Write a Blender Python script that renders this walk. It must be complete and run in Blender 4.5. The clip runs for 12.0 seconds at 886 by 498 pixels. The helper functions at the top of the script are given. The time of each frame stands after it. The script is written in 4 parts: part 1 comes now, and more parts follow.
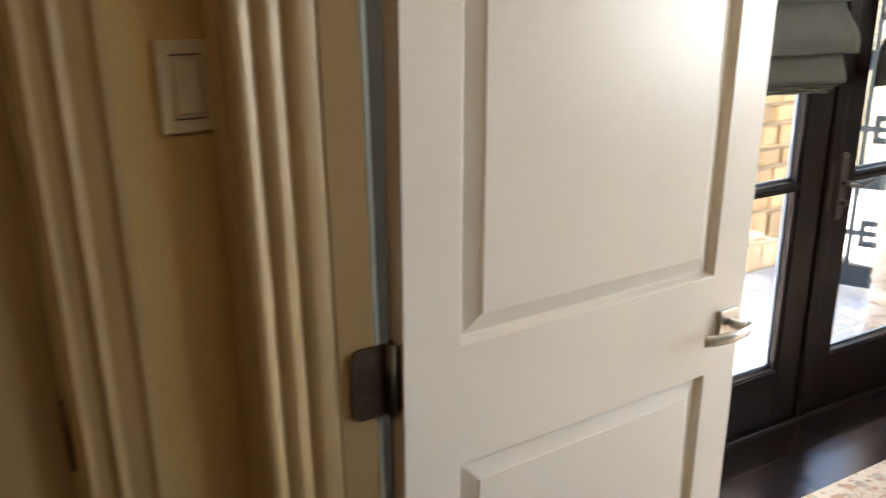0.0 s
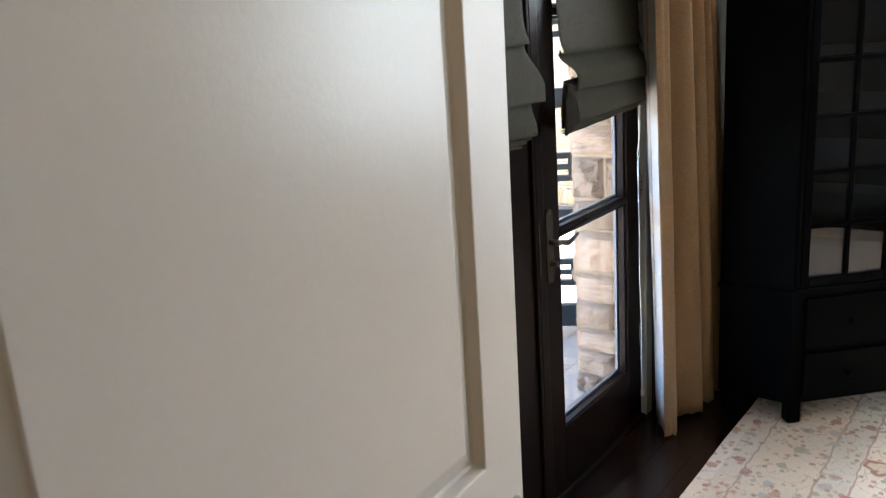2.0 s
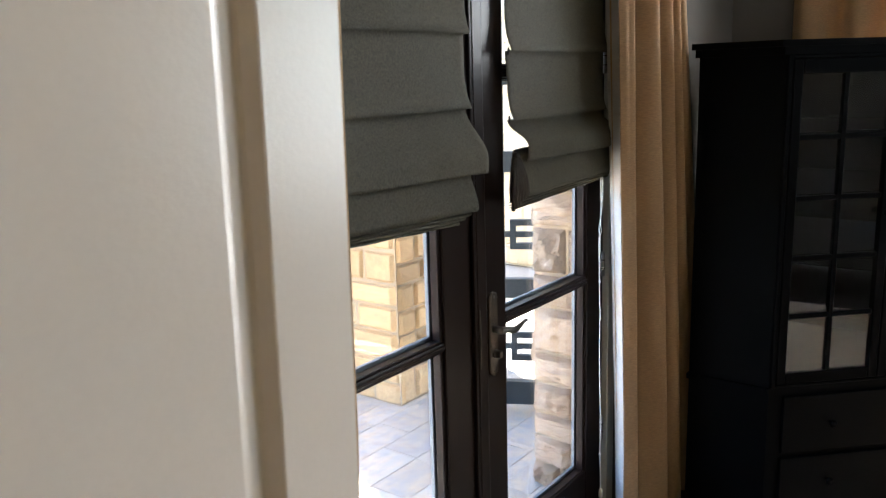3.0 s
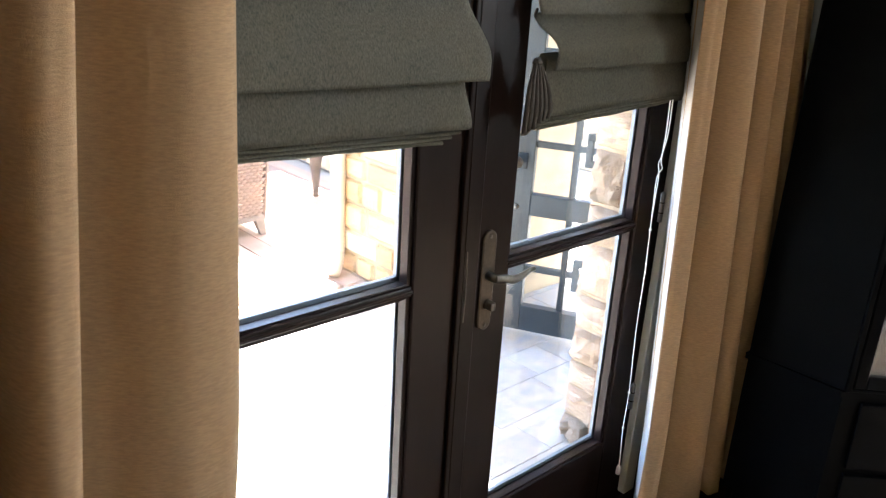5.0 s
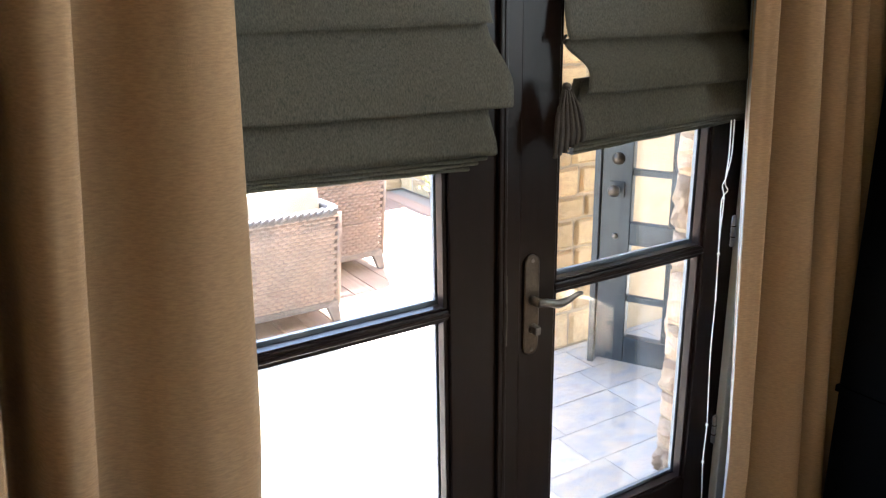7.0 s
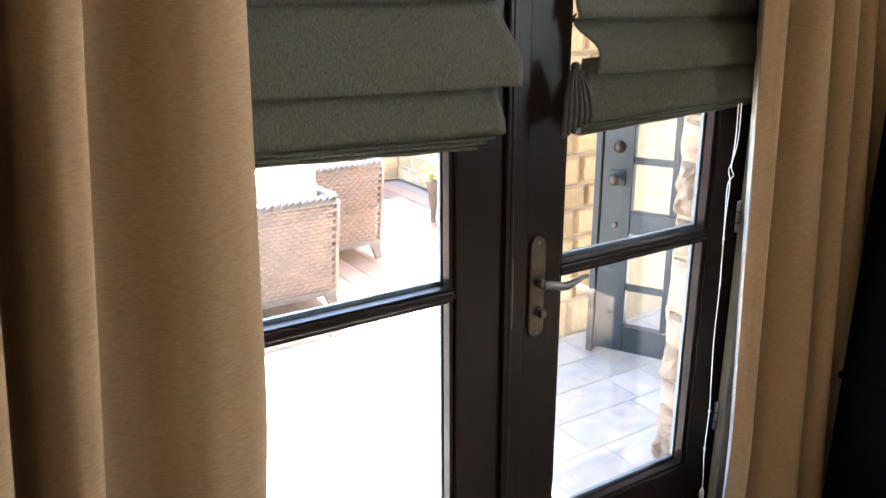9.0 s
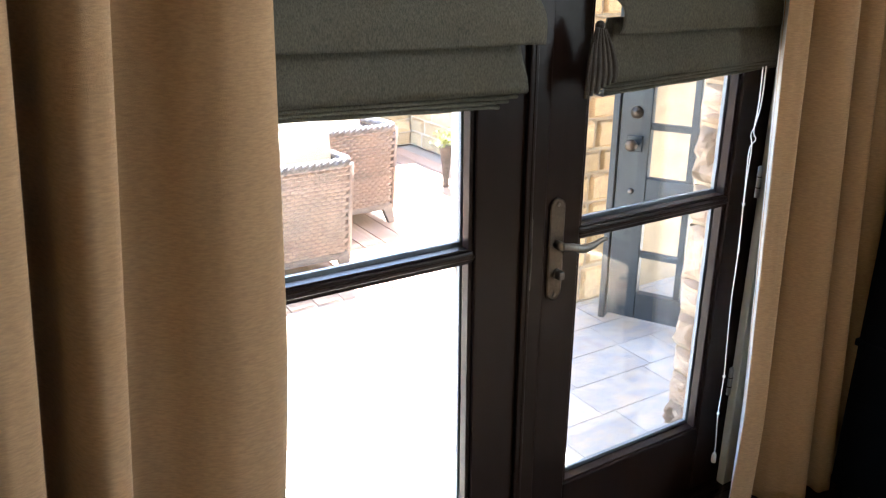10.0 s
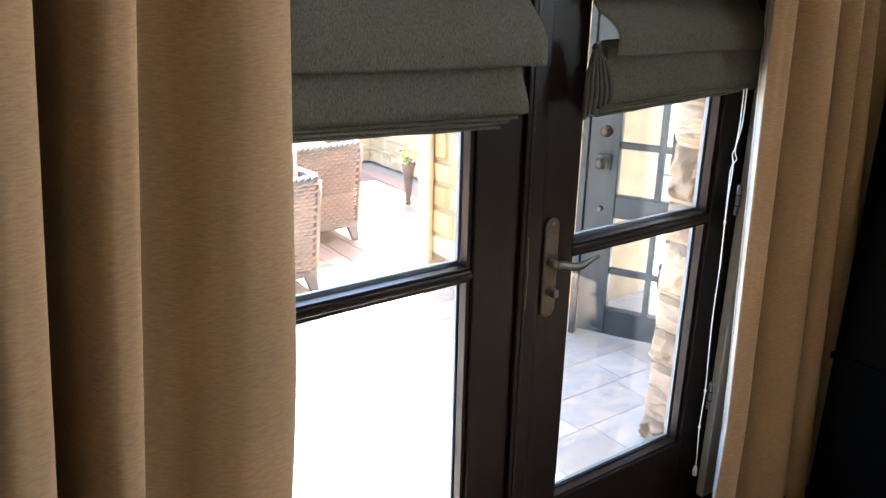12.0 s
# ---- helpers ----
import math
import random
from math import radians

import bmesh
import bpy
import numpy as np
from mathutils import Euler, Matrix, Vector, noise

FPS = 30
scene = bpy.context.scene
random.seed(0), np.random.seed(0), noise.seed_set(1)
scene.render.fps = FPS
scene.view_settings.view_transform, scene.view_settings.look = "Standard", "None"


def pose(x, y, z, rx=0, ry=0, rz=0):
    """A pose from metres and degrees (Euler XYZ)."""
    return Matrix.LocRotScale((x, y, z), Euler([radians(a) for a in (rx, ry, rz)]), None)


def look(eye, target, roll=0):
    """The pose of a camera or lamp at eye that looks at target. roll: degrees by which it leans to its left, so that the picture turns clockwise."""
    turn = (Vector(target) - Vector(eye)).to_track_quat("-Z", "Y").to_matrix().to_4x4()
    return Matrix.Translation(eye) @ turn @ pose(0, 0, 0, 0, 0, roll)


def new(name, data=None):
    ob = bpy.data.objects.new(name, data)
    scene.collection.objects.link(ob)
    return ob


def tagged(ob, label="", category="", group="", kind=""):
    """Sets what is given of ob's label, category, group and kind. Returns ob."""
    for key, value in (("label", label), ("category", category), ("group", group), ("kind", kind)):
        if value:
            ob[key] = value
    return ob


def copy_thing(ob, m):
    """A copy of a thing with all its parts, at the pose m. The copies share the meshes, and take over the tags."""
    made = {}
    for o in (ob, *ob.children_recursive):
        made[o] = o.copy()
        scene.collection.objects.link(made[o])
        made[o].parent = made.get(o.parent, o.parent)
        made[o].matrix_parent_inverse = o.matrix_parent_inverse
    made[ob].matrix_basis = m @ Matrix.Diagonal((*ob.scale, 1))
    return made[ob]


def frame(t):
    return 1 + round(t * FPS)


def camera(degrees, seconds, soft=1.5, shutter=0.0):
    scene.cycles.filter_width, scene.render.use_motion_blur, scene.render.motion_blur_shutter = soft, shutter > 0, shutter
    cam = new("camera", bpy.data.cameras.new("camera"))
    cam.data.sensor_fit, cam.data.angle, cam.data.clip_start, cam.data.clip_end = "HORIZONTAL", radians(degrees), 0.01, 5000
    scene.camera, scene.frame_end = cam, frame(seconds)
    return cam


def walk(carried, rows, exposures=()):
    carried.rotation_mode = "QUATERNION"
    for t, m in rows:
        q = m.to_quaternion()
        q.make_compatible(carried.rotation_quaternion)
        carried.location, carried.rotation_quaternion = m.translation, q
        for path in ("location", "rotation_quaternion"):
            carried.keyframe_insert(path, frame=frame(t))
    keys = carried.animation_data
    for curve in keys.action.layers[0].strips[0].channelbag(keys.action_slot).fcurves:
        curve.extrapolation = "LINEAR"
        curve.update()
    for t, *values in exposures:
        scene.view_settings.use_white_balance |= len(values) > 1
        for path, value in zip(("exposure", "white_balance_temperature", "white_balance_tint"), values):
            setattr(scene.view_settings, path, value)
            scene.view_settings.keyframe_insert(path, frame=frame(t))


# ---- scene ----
cam = camera(57.5, 12.0, soft=1.25, shutter=0.4)
PATH = [
    (0, (0.708, 0.106, 1.602), (1.617, 1.779, 0.989), -0.9),
    (0.2, (0.765, 0.188, 1.61), (1.774, 1.801, 0.994), -0.4),
    (0.5, (0.832, 0.282, 1.607), (1.961, 1.82, 1.008), 0.7),
    (0.8, (0.89, 0.353, 1.604), (2.128, 1.809, 1.012), 1.4),
    (1, (0.931, 0.397, 1.599), (2.239, 1.794, 1.019), 0.8),
    (1.5, (1.038, 0.531, 1.613), (2.494, 1.785, 1.059), -2.4),
    (2, (1.139, 0.618, 1.615), (2.652, 1.812, 1.082), -4.2),
    (2.5, (1.284, 0.666, 1.6), (2.835, 1.839, 1.133), -3.0),
    (3, (1.482, 0.675, 1.627), (3.039, 1.859, 1.209), -1.8),
    (3.2, (1.519, 0.69, 1.618), (3.08, 1.861, 1.18), -1.4),
    (4.8, (1.997, 0.734, 1.594), (3.326, 2.068, 0.92), 2.5),
    (5, (2.044, 0.707, 1.613), (3.331, 2.074, 0.925), 3.4),
    (5.5, (2.178, 0.599, 1.62), (3.294, 2.089, 0.888), 2.7),
    (6, (2.243, 0.578, 1.642), (3.225, 2.148, 0.888), -0.5),
    (6.5, (2.235, 0.541, 1.626), (3.21, 2.147, 0.939), -0.4),
    (7, (2.212, 0.514, 1.607), (3.215, 2.135, 0.998), -0.9),
    (8.8, (2.201, 0.526, 1.579), (3.218, 2.141, 0.981), -0.4),
    (9, (2.191, 0.533, 1.574), (3.205, 2.141, 0.952), -0.3),
    (9.5, (2.181, 0.536, 1.556), (3.163, 2.142, 0.881), -0.1),
    (10, (2.171, 0.544, 1.557), (3.153, 2.142, 0.86), 0.2),
    (10.5, (2.165, 0.532, 1.566), (3.134, 2.142, 0.878), 0.4),
    (11, (2.147, 0.534, 1.563), (3.118, 2.146, 0.885), 1.1),
    (11.5, (2.119, 0.559, 1.558), (3.131, 2.147, 0.885), 1.5),
    (12, (2.08, 0.603, 1.562), (3.176, 2.141, 0.905), 1.2),
]
EXPO = 3.95
walk(cam, [(t, look(eye, target, roll)) for t, eye, target, roll in PATH],
     [(t, EXPO + e, k, 10) for t, e, k in ((0.0, 0.42, 6250), (0.5, 0.06, 5950), (1.2, -0.09, 5850), (2.0, -0.32, 5850), (3.2, -0.30, 6000), (4.8, 0.40, 6050), (5.3, 0.22, 6050), (5.7, -0.04, 6050),
                                           (6.2, -0.22, 6050), (7.2, 0.12, 6050), (8.8, 0.22, 6050), (9.6, 0.18, 6050), (10.5, 0.08, 6050), (12.0, 0.06, 6050))])

# ---------------------------------------------------------------- sky and sun
world = bpy.data.worlds.new("sky")
scene.world = world
world.use_nodes = True
wn = world.node_tree.nodes
sky = wn.new("ShaderNodeTexSky")
sky.sky_type = 'NISHITA'
sky.sun_disc = False
SUN_EL, SUN_AZ = radians(60), radians(27)      # azimuth from +y towards +x
sky.sun_elevation, sky.sun_rotation = SUN_EL, SUN_AZ
world.node_tree.links.new(sky.outputs[0], wn["Background"].inputs[0])
wn["Background"].inputs[1].default_value = 0.15
sun = new("sun", bpy.data.lights.new("sun", 'SUN'))
sun.data.energy, sun.data.angle, sun.data.color = 4.6, radians(0.6), (1, 0.95, 0.87)
sun_dir = Vector((math.cos(SUN_EL) * math.sin(SUN_AZ), math.cos(SUN_EL) * math.cos(SUN_AZ), math.sin(SUN_EL)))
sun.matrix_world = look(sun_dir * 20, (0, 0, 0))


def sky_panel(name, m, w, h, watts, colour):
    """Sky light in a window's opening."""
    la = bpy.data.lights.new(name, 'AREA')
    la.shape, la.size, la.size_y, la.energy, la.color = 'RECTANGLE', w, h, watts, colour
    ob = new(name, la)
    ob.matrix_world = m
    return ob


sky_panel("east_door_daylight", look((5.50, 0.76, 1.20), (2.6, 0.6, 0.5)), 0.84, 2.2, 13.0, (1.0, 0.97, 0.93))
sky_panel("east_window_daylight", look((5.50, -1.1, 1.6), (2.0, 0.9, 1.4)), 0.94, 1.24, 3.2, (0.90, 1.0, 1.0))

# ---------------------------------------------------------------- materials


def mat(name, colour, rough=0.5, metal=0.0, var=0.15, scale=6.0, fine=80.0, bump=0.1, stretch=(1, 1, 1),
        spec=0.5, colour2=None, rnd=0.0, sheen=0.0, coat=0.0, trans=0.0, uneven=0.03):
    """A surface with coarse and fine variation in colour, gloss and relief."""
    m = bpy.data.materials.new(name)
    m.use_nodes = True
    nt = m.node_tree
    N, L = nt.nodes, nt.links
    b = N["Principled BSDF"]
    b.inputs["Roughness"].default_value = rough
    b.inputs["Metallic"].default_value = metal
    b.inputs["Specular IOR Level"].default_value = spec
    b.inputs["Sheen Weight"].default_value = sheen
    b.inputs["Coat Weight"].default_value = coat
    tc = N.new("ShaderNodeTexCoord")
    mp = N.new("ShaderNodeMapping")
    mp.inputs["Scale"].default_value = stretch
    L.new(tc.outputs["Object"], mp.inputs[0])
    vec = mp.outputs[0]
    oi = N.new("ShaderNodeObjectInfo")
    if rnd:
        add = N.new("ShaderNodeVectorMath")
        add.operation = 'ADD'
        sc = N.new("ShaderNodeVectorMath")
        sc.operation = 'SCALE'
        sc.inputs[0].default_value = (13, 29, 17)
        L.new(oi.outputs["Random"], sc.inputs["Scale"])
        L.new(vec, add.inputs[0])
        L.new(sc.outputs[0], add.inputs[1])
        vec = add.outputs[0]
    n1 = N.new("ShaderNodeTexNoise")
    n1.inputs["Scale"].default_value, n1.inputs["Detail"].default_value = scale, 5
    n2 = N.new("ShaderNodeTexNoise")
    n2.inputs["Scale"].default_value, n2.inputs["Detail"].default_value = fine, 4
    L.new(vec, n1.inputs["Vector"])
    L.new(vec, n2.inputs["Vector"])
    c2 = colour2 or tuple(c * (1 - var * 1.6) for c in colour)
    ramp = N.new("ShaderNodeValToRGB")
    ramp.color_ramp.elements[0].color = (*c2, 1)
    ramp.color_ramp.elements[1].color = (*colour, 1)
    ramp.color_ramp.elements[0].position, ramp.color_ramp.elements[1].position = 0.3, 0.68
    mixf = N.new("ShaderNodeMath")
    mixf.operation = 'MULTIPLY_ADD'
    L.new(n2.outputs[0], mixf.inputs[0])
    mixf.inputs[1].default_value = 0.45
    L.new(n1.outputs[0], mixf.inputs[2])
    off = N.new("ShaderNodeMath")
    off.operation = 'SUBTRACT'
    L.new(mixf.outputs[0], off.inputs[0])
    off.inputs[1].default_value = 0.22
    L.new(off.outputs[0], ramp.inputs[0])
    out = ramp.outputs[0]
    if rnd:
        hsv = N.new("ShaderNodeHueSaturation")
        mr = N.new("ShaderNodeMapRange")
        mr.inputs["To Min"].default_value, mr.inputs["To Max"].default_value = 1 - rnd, 1 + rnd
        L.new(oi.outputs["Random"], mr.inputs["Value"])
        L.new(mr.outputs[0], hsv.inputs["Value"])
        L.new(out, hsv.inputs["Color"])
        out = hsv.outputs[0]
    L.new(out, b.inputs["Base Color"])
    rr = N.new("ShaderNodeMapRange")
    rr.inputs["To Min"].default_value, rr.inputs["To Max"].default_value = max(0.02, rough - uneven), min(1, rough + uneven)
    L.new(n1.outputs[0], rr.inputs["Value"])
    L.new(rr.outputs[0], b.inputs["Roughness"])
    if bump:
        bp = N.new("ShaderNodeBump")
        bp.inputs["Strength"].default_value, bp.inputs["Distance"].default_value = bump, 0.01
        L.new(n2.outputs[0], bp.inputs["Height"])
        L.new(bp.outputs[0], b.inputs["Normal"])
    if trans:
        tr = N.new("ShaderNodeBsdfTranslucent")
        L.new(out, tr.inputs[0])
        mx = N.new("ShaderNodeMixShader")
        mx.inputs[0].default_value = trans
        L.new(b.outputs[0], mx.inputs[1])
        L.new(tr.outputs[0], mx.inputs[2])
        L.new(mx.outputs[0], N["Material Output"].inputs[0])
    return m


def glass_mat(name, tint=(0.97, 0.98, 0.98)):
    m = bpy.data.materials.new(name)
    m.use_nodes = True
    N, L = m.node_tree.nodes, m.node_tree.links
    N.remove(N["Principled BSDF"])
    tr = N.new("ShaderNodeBsdfTransparent")
    tr.inputs[0].default_value = (*tint, 1)
    gl = N.new("ShaderNodeBsdfGlossy")
    gl.inputs["Roughness"].default_value = 0.015
    lw = N.new("ShaderNodeLayerWeight")
    lw.inputs[0].default_value = 0.5
    pw = N.new("ShaderNodeMath")
    pw.operation = 'POWER'
    pw.inputs[1].default_value = 5.0
    L.new(lw.outputs["Facing"], pw.inputs[0])
    fr = N.new("ShaderNodeMath")
    fr.operation = 'MULTIPLY_ADD'
    fr.inputs[1].default_value, fr.inputs[2].default_value = 0.9, 0.075
    L.new(pw.outputs[0], fr.inputs[0])
    mx = N.new("ShaderNodeMixShader")
    L.new(fr.outputs[0], mx.inputs[0])
    L.new(tr.outputs[0], mx.inputs[1])
    L.new(gl.outputs[0], mx.inputs[2])
    L.new(mx.outputs[0], N["Material Output"].inputs[0])
    return m


WHITE = mat("white_door_paint", (0.655, 0.60, 0.54), 0.29, var=0.03, scale=3, fine=160, bump=0.03)
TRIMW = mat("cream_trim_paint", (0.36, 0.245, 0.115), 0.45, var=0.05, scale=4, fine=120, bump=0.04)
GOLDW = mat("ochre_wall_paint", (0.46, 0.31, 0.115), 0.75, var=0.08, scale=3, fine=150, bump=0.12)
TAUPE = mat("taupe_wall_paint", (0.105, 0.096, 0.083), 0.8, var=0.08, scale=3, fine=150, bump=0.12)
CEIL = mat("ceiling_paint", (0.75, 0.73, 0.68), 0.85, var=0.04, scale=2, fine=120, bump=0.1)
ESPR = mat("espresso_stained_wood", (0.013, 0.0072, 0.0058), 0.30, var=0.14, scale=5, fine=60, bump=0.0, stretch=(6, 6, 0.5), spec=0.12, uneven=0.0)
FLOORW = mat("dark_floor_wood", (0.021, 0.011, 0.0085), 0.22, var=0.4, scale=4, fine=50, bump=0.03, stretch=(0.6, 8, 8), rnd=0.25)
SHADEF = mat("olive_linen", (0.112, 0.103, 0.070), 0.7, var=0.40, scale=300, fine=700, bump=0.6, stretch=(1.5, 1, 0.55), trans=0.20)
TASSEL = mat("dark_brown_fringe", (0.045, 0.036, 0.028), 0.9, var=0.3, scale=30, fine=300, bump=0.4)
CURT = mat("tan_slub_fabric", (0.58, 0.382, 0.205), 0.66, var=0.14, scale=70, fine=330, bump=0.6, stretch=(1, 1, 5), spec=0.3, sheen=0.1, trans=0.36)
LINING = mat("white_lining", (0.70, 0.68, 0.65), 0.85, var=0.05, trans=0.3)
BLACKC = mat("black_painted_wood", (0.0014, 0.0017, 0.0024), 0.52, var=0.35, scale=6, fine=90, bump=0.05, spec=0.035)
NICKEL = mat("satin_nickel", (0.55, 0.52, 0.48), 0.28, metal=1.0, var=0.06, fine=200, bump=0.02)
BRONZE = mat("aged_bronze", (0.10, 0.078, 0.058), 0.42, metal=0.85, var=0.35, scale=12, fine=140, bump=0.1)
PEWTER = mat("worn_pewter", (0.18, 0.165, 0.145), 0.36, metal=0.9, var=0.3, scale=14, fine=160, bump=0.06)
STEEL = mat("brushed_steel_hinge", (0.45, 0.45, 0.45), 0.35, metal=1.0, var=0.15)
SPACER = mat("grey_metal_edge", (0.17, 0.19, 0.215), 0.45, metal=0.1, var=0.08, bump=0.02)
CORD = mat("white_cord", (0.8, 0.8, 0.78), 0.7, var=0.05, fine=400, bump=0.2)
# Switch plastic; its tan holds the tint of the warm hallway light
WARMPLASTIC = mat("warm_lit_plastic", (0.50, 0.41, 0.28), 0.42, var=0.03, bump=0.02)
PLASTIC = mat("white_plastic", (0.75, 0.72, 0.66), 0.4, var=0.03, bump=0.02)
GAPLIGHT = mat("pale_blue_grey_gap_light", (0.50, 0.60, 0.62), 0.5, var=0.06, bump=0.02)
JAMBG = mat("pale_grey_jamb_paint", (0.55, 0.55, 0.52), 0.45, var=0.06, bump=0.04)
STONE = mat("tan_sandstone", (0.66, 0.45, 0.22), 0.85, var=0.25, scale=7, fine=45, bump=0.7, colour2=(0.50, 0.32, 0.16), rnd=0.24)
# Garden wall stone and mortar: colours raised to carry the strong sunlight there
STONEP = mat("pale_sunlit_sandstone", (0.80, 0.64, 0.40), 0.88, var=0.2, scale=7, fine=45, bump=0.7, rnd=0.2)
MORTARP = mat("pale_sunlit_mortar", (0.78, 0.72, 0.60), 0.95, var=0.12, scale=10, fine=120, bump=0.4)
STONER = mat("rough_brown_sandstone", (0.52, 0.385, 0.255), 0.88, var=0.3, scale=11, fine=38, bump=1.0, colour2=(0.36, 0.245, 0.165), rnd=0.26)
MORTAR = mat("mortar", (0.46, 0.34, 0.21), 0.95, var=0.2, scale=10, fine=120, bump=0.5)
SLATE = mat("multicolour_slate", (0.325, 0.335, 0.34), 0.46, var=0.3, scale=4.2, fine=15, bump=0.45, colour2=(0.50, 0.41, 0.30), rnd=0.14)
GROUT = mat("grey_grout", (0.42, 0.40, 0.36), 0.9, var=0.1)
DECK = mat("brown_deck_board", (0.46, 0.32, 0.24), 0.7, var=0.25, scale=4, fine=60, bump=0.25, stretch=(8, 0.6, 8), rnd=0.18)
WICKER = mat("brown_grey_wicker", (0.30, 0.225, 0.195), 0.5, var=0.35, scale=9, fine=90, bump=0.2, colour2=(0.21, 0.175, 0.165), rnd=0.25)
WICKRIM = mat("grey_brown_wicker_rim", (0.19, 0.175, 0.18), 0.6, var=0.3, scale=30, fine=120, bump=0.2)
CUSHION = mat("cream_cushion_cloth", (0.74, 0.66, 0.50), 0.9, var=0.06, scale=8, fine=300, bump=0.25)
GATEM = mat("blue_grey_gate_paint", (0.034, 0.044, 0.052), 0.45, metal=0.3, var=0.3, scale=8, fine=120, bump=0.08)
PIPE = mat("cream_downspout_paint", (0.68, 0.60, 0.47), 0.5, var=0.08, bump=0.04)
POTM = mat("dark_grey_planter", (0.10, 0.09, 0.085), 0.7, var=0.3, bump=0.2)
LEAFM = mat("yellow_green_leaf", (0.34, 0.36, 0.10), 0.6, var=0.3, rnd=0.3, trans=0.25)
CONC = mat("pale_paving", (0.42, 0.38, 0.32), 0.85, var=0.15, scale=2, fine=60, bump=0.3)
GLASS = glass_mat("clear_glass")
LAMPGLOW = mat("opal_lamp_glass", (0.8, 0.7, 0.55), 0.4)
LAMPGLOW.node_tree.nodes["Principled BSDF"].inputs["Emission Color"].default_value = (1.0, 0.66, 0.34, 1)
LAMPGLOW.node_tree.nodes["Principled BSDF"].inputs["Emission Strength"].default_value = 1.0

# ---------------------------------------------------------------- mesh helpers


def link(name, bm, material, parent=None, label="", smooth=False, m=None):
    me = bpy.data.meshes.new(name)
    bm.to_mesh(me)
    bm.free()
    for k in (material if isinstance(material, (list, tuple)) else [material]):
        me.materials.append(k)
    if smooth:
        me.shade_smooth()
    ob = new(name, me)
    if parent is not None:
        ob.parent = parent
    if m is not None:
        ob.matrix_basis = m
    if label:
        ob["label"] = label
    return ob


def part(name, bm, material, parent, label="", smooth=False):
    return link(name, bm, material, parent, label, smooth)


def thing(name, m, label, category, group="", kind=""):
    ob = new(name)
    ob.empty_display_size = 0.1
    ob.matrix_basis = m
    return tagged(ob, label, category, group, kind)


def box(x0, y0, z0, x1, y1, z1, bevel=0.0, bm=None, seg=1):
    out = bm or bmesh.new()
    b = bmesh.new()
    bmesh.ops.create_cube(b, size=1.0)
    for v in b.verts:
        v.co = Vector(((x0 + x1) / 2 + v.co.x * (x1 - x0), (y0 + y1) / 2 + v.co.y * (y1 - y0), (z0 + z1) / 2 + v.co.z * (z1 - z0)))
    if bevel:
        bmesh.ops.bevel(b, geom=b.edges[:], offset=bevel, segments=seg, affect='EDGES', profile=0.6)
    if bm is None:
        out.free()
        return b
    tmp = bpy.data.meshes.new("tmp")
    b.to_mesh(tmp)
    b.free()
    out.from_mesh(tmp)
    bpy.data.meshes.remove(tmp)
    return out


def rod(p, q, r, n=12, r2=None, bm=None):
    out = bm or bmesh.new()
    p, q = Vector(p), Vector(q)
    rot = (q - p).to_track_quat("Z", "Y").to_matrix()
    rings = []
    for c, rad in ((p, r), (q, r if r2 is None else r2)):
        rings.append([out.verts.new(c + rot @ Vector((math.cos(6.28318 * i / n) * rad, math.sin(6.28318 * i / n) * rad, 0))) for i in range(n)])
    for i in range(n):
        out.faces.new((rings[0][i], rings[0][(i + 1) % n], rings[1][(i + 1) % n], rings[1][i]))
    out.faces.new(rings[0][::-1])
    out.faces.new(rings[1])
    return out


def lathe(profile, n=20, bm=None, at=(0, 0, 0)):
    """A turned body about z from (radius, height) pairs."""
    out = bm or bmesh.new()
    rings = [[out.verts.new((at[0] + math.cos(6.28318 * i / n) * r, at[1] + math.sin(6.28318 * i / n) * r, at[2] + z)) for i in range(n)] for r, z in profile]
    for a, b in zip(rings, rings[1:]):
        for i in range(n):
            out.faces.new((a[i], a[(i + 1) % n], b[(i + 1) % n], b[i]))
    out.faces.new(rings[0][::-1])
    out.faces.new(rings[-1])
    return out


def tube(points, r, n=8, flat=1.0, bm=None, taper=None):
    """A bent bar along points; flat squeezes it upright."""
    out = bm or bmesh.new()
    P = [Vector(p) for p in points]
    rings = []
    for i, p in enumerate(P):
        d = (P[min(i + 1, len(P) - 1)] - P[max(i - 1, 0)]).normalized()
        up = Vector((0, 0, 1)) if abs(d.z) < 0.9 else Vector((0, 1, 0))
        s = d.cross(up).normalized()
        u = s.cross(d)
        k = r * (taper[i] if taper else 1)
        rings.append([out.verts.new(p + s * math.cos(6.28318 * j / n) * k + u * math.sin(6.28318 * j / n) * k * flat) for j in range(n)])
    for a, b in zip(rings, rings[1:]):
        for j in range(n):
            out.faces.new((a[j], a[(j + 1) % n], b[(j + 1) % n], b[j]))
    out.faces.new(rings[0][::-1])
    out.faces.new(rings[-1])
    return out


def spline(points, steps):
    """Catmull-Rom through points."""
    P = [Vector(p) for p in points]
    P = [P[0] * 2 - P[1]] + P + [P[-1] * 2 - P[-2]]
    out = []
    for i in range(1, len(P) - 2):
        for k in range(steps):
            t = k / steps
            a, b, c, d = P[i - 1:i + 3]
            out.append(0.5 * ((2 * b) + (c - a) * t + (2 * a - 5 * b + 4 * c - d) * t * t + (3 * b - a - 3 * c + d) * t ** 3))
    out.append(P[-2])
    return out


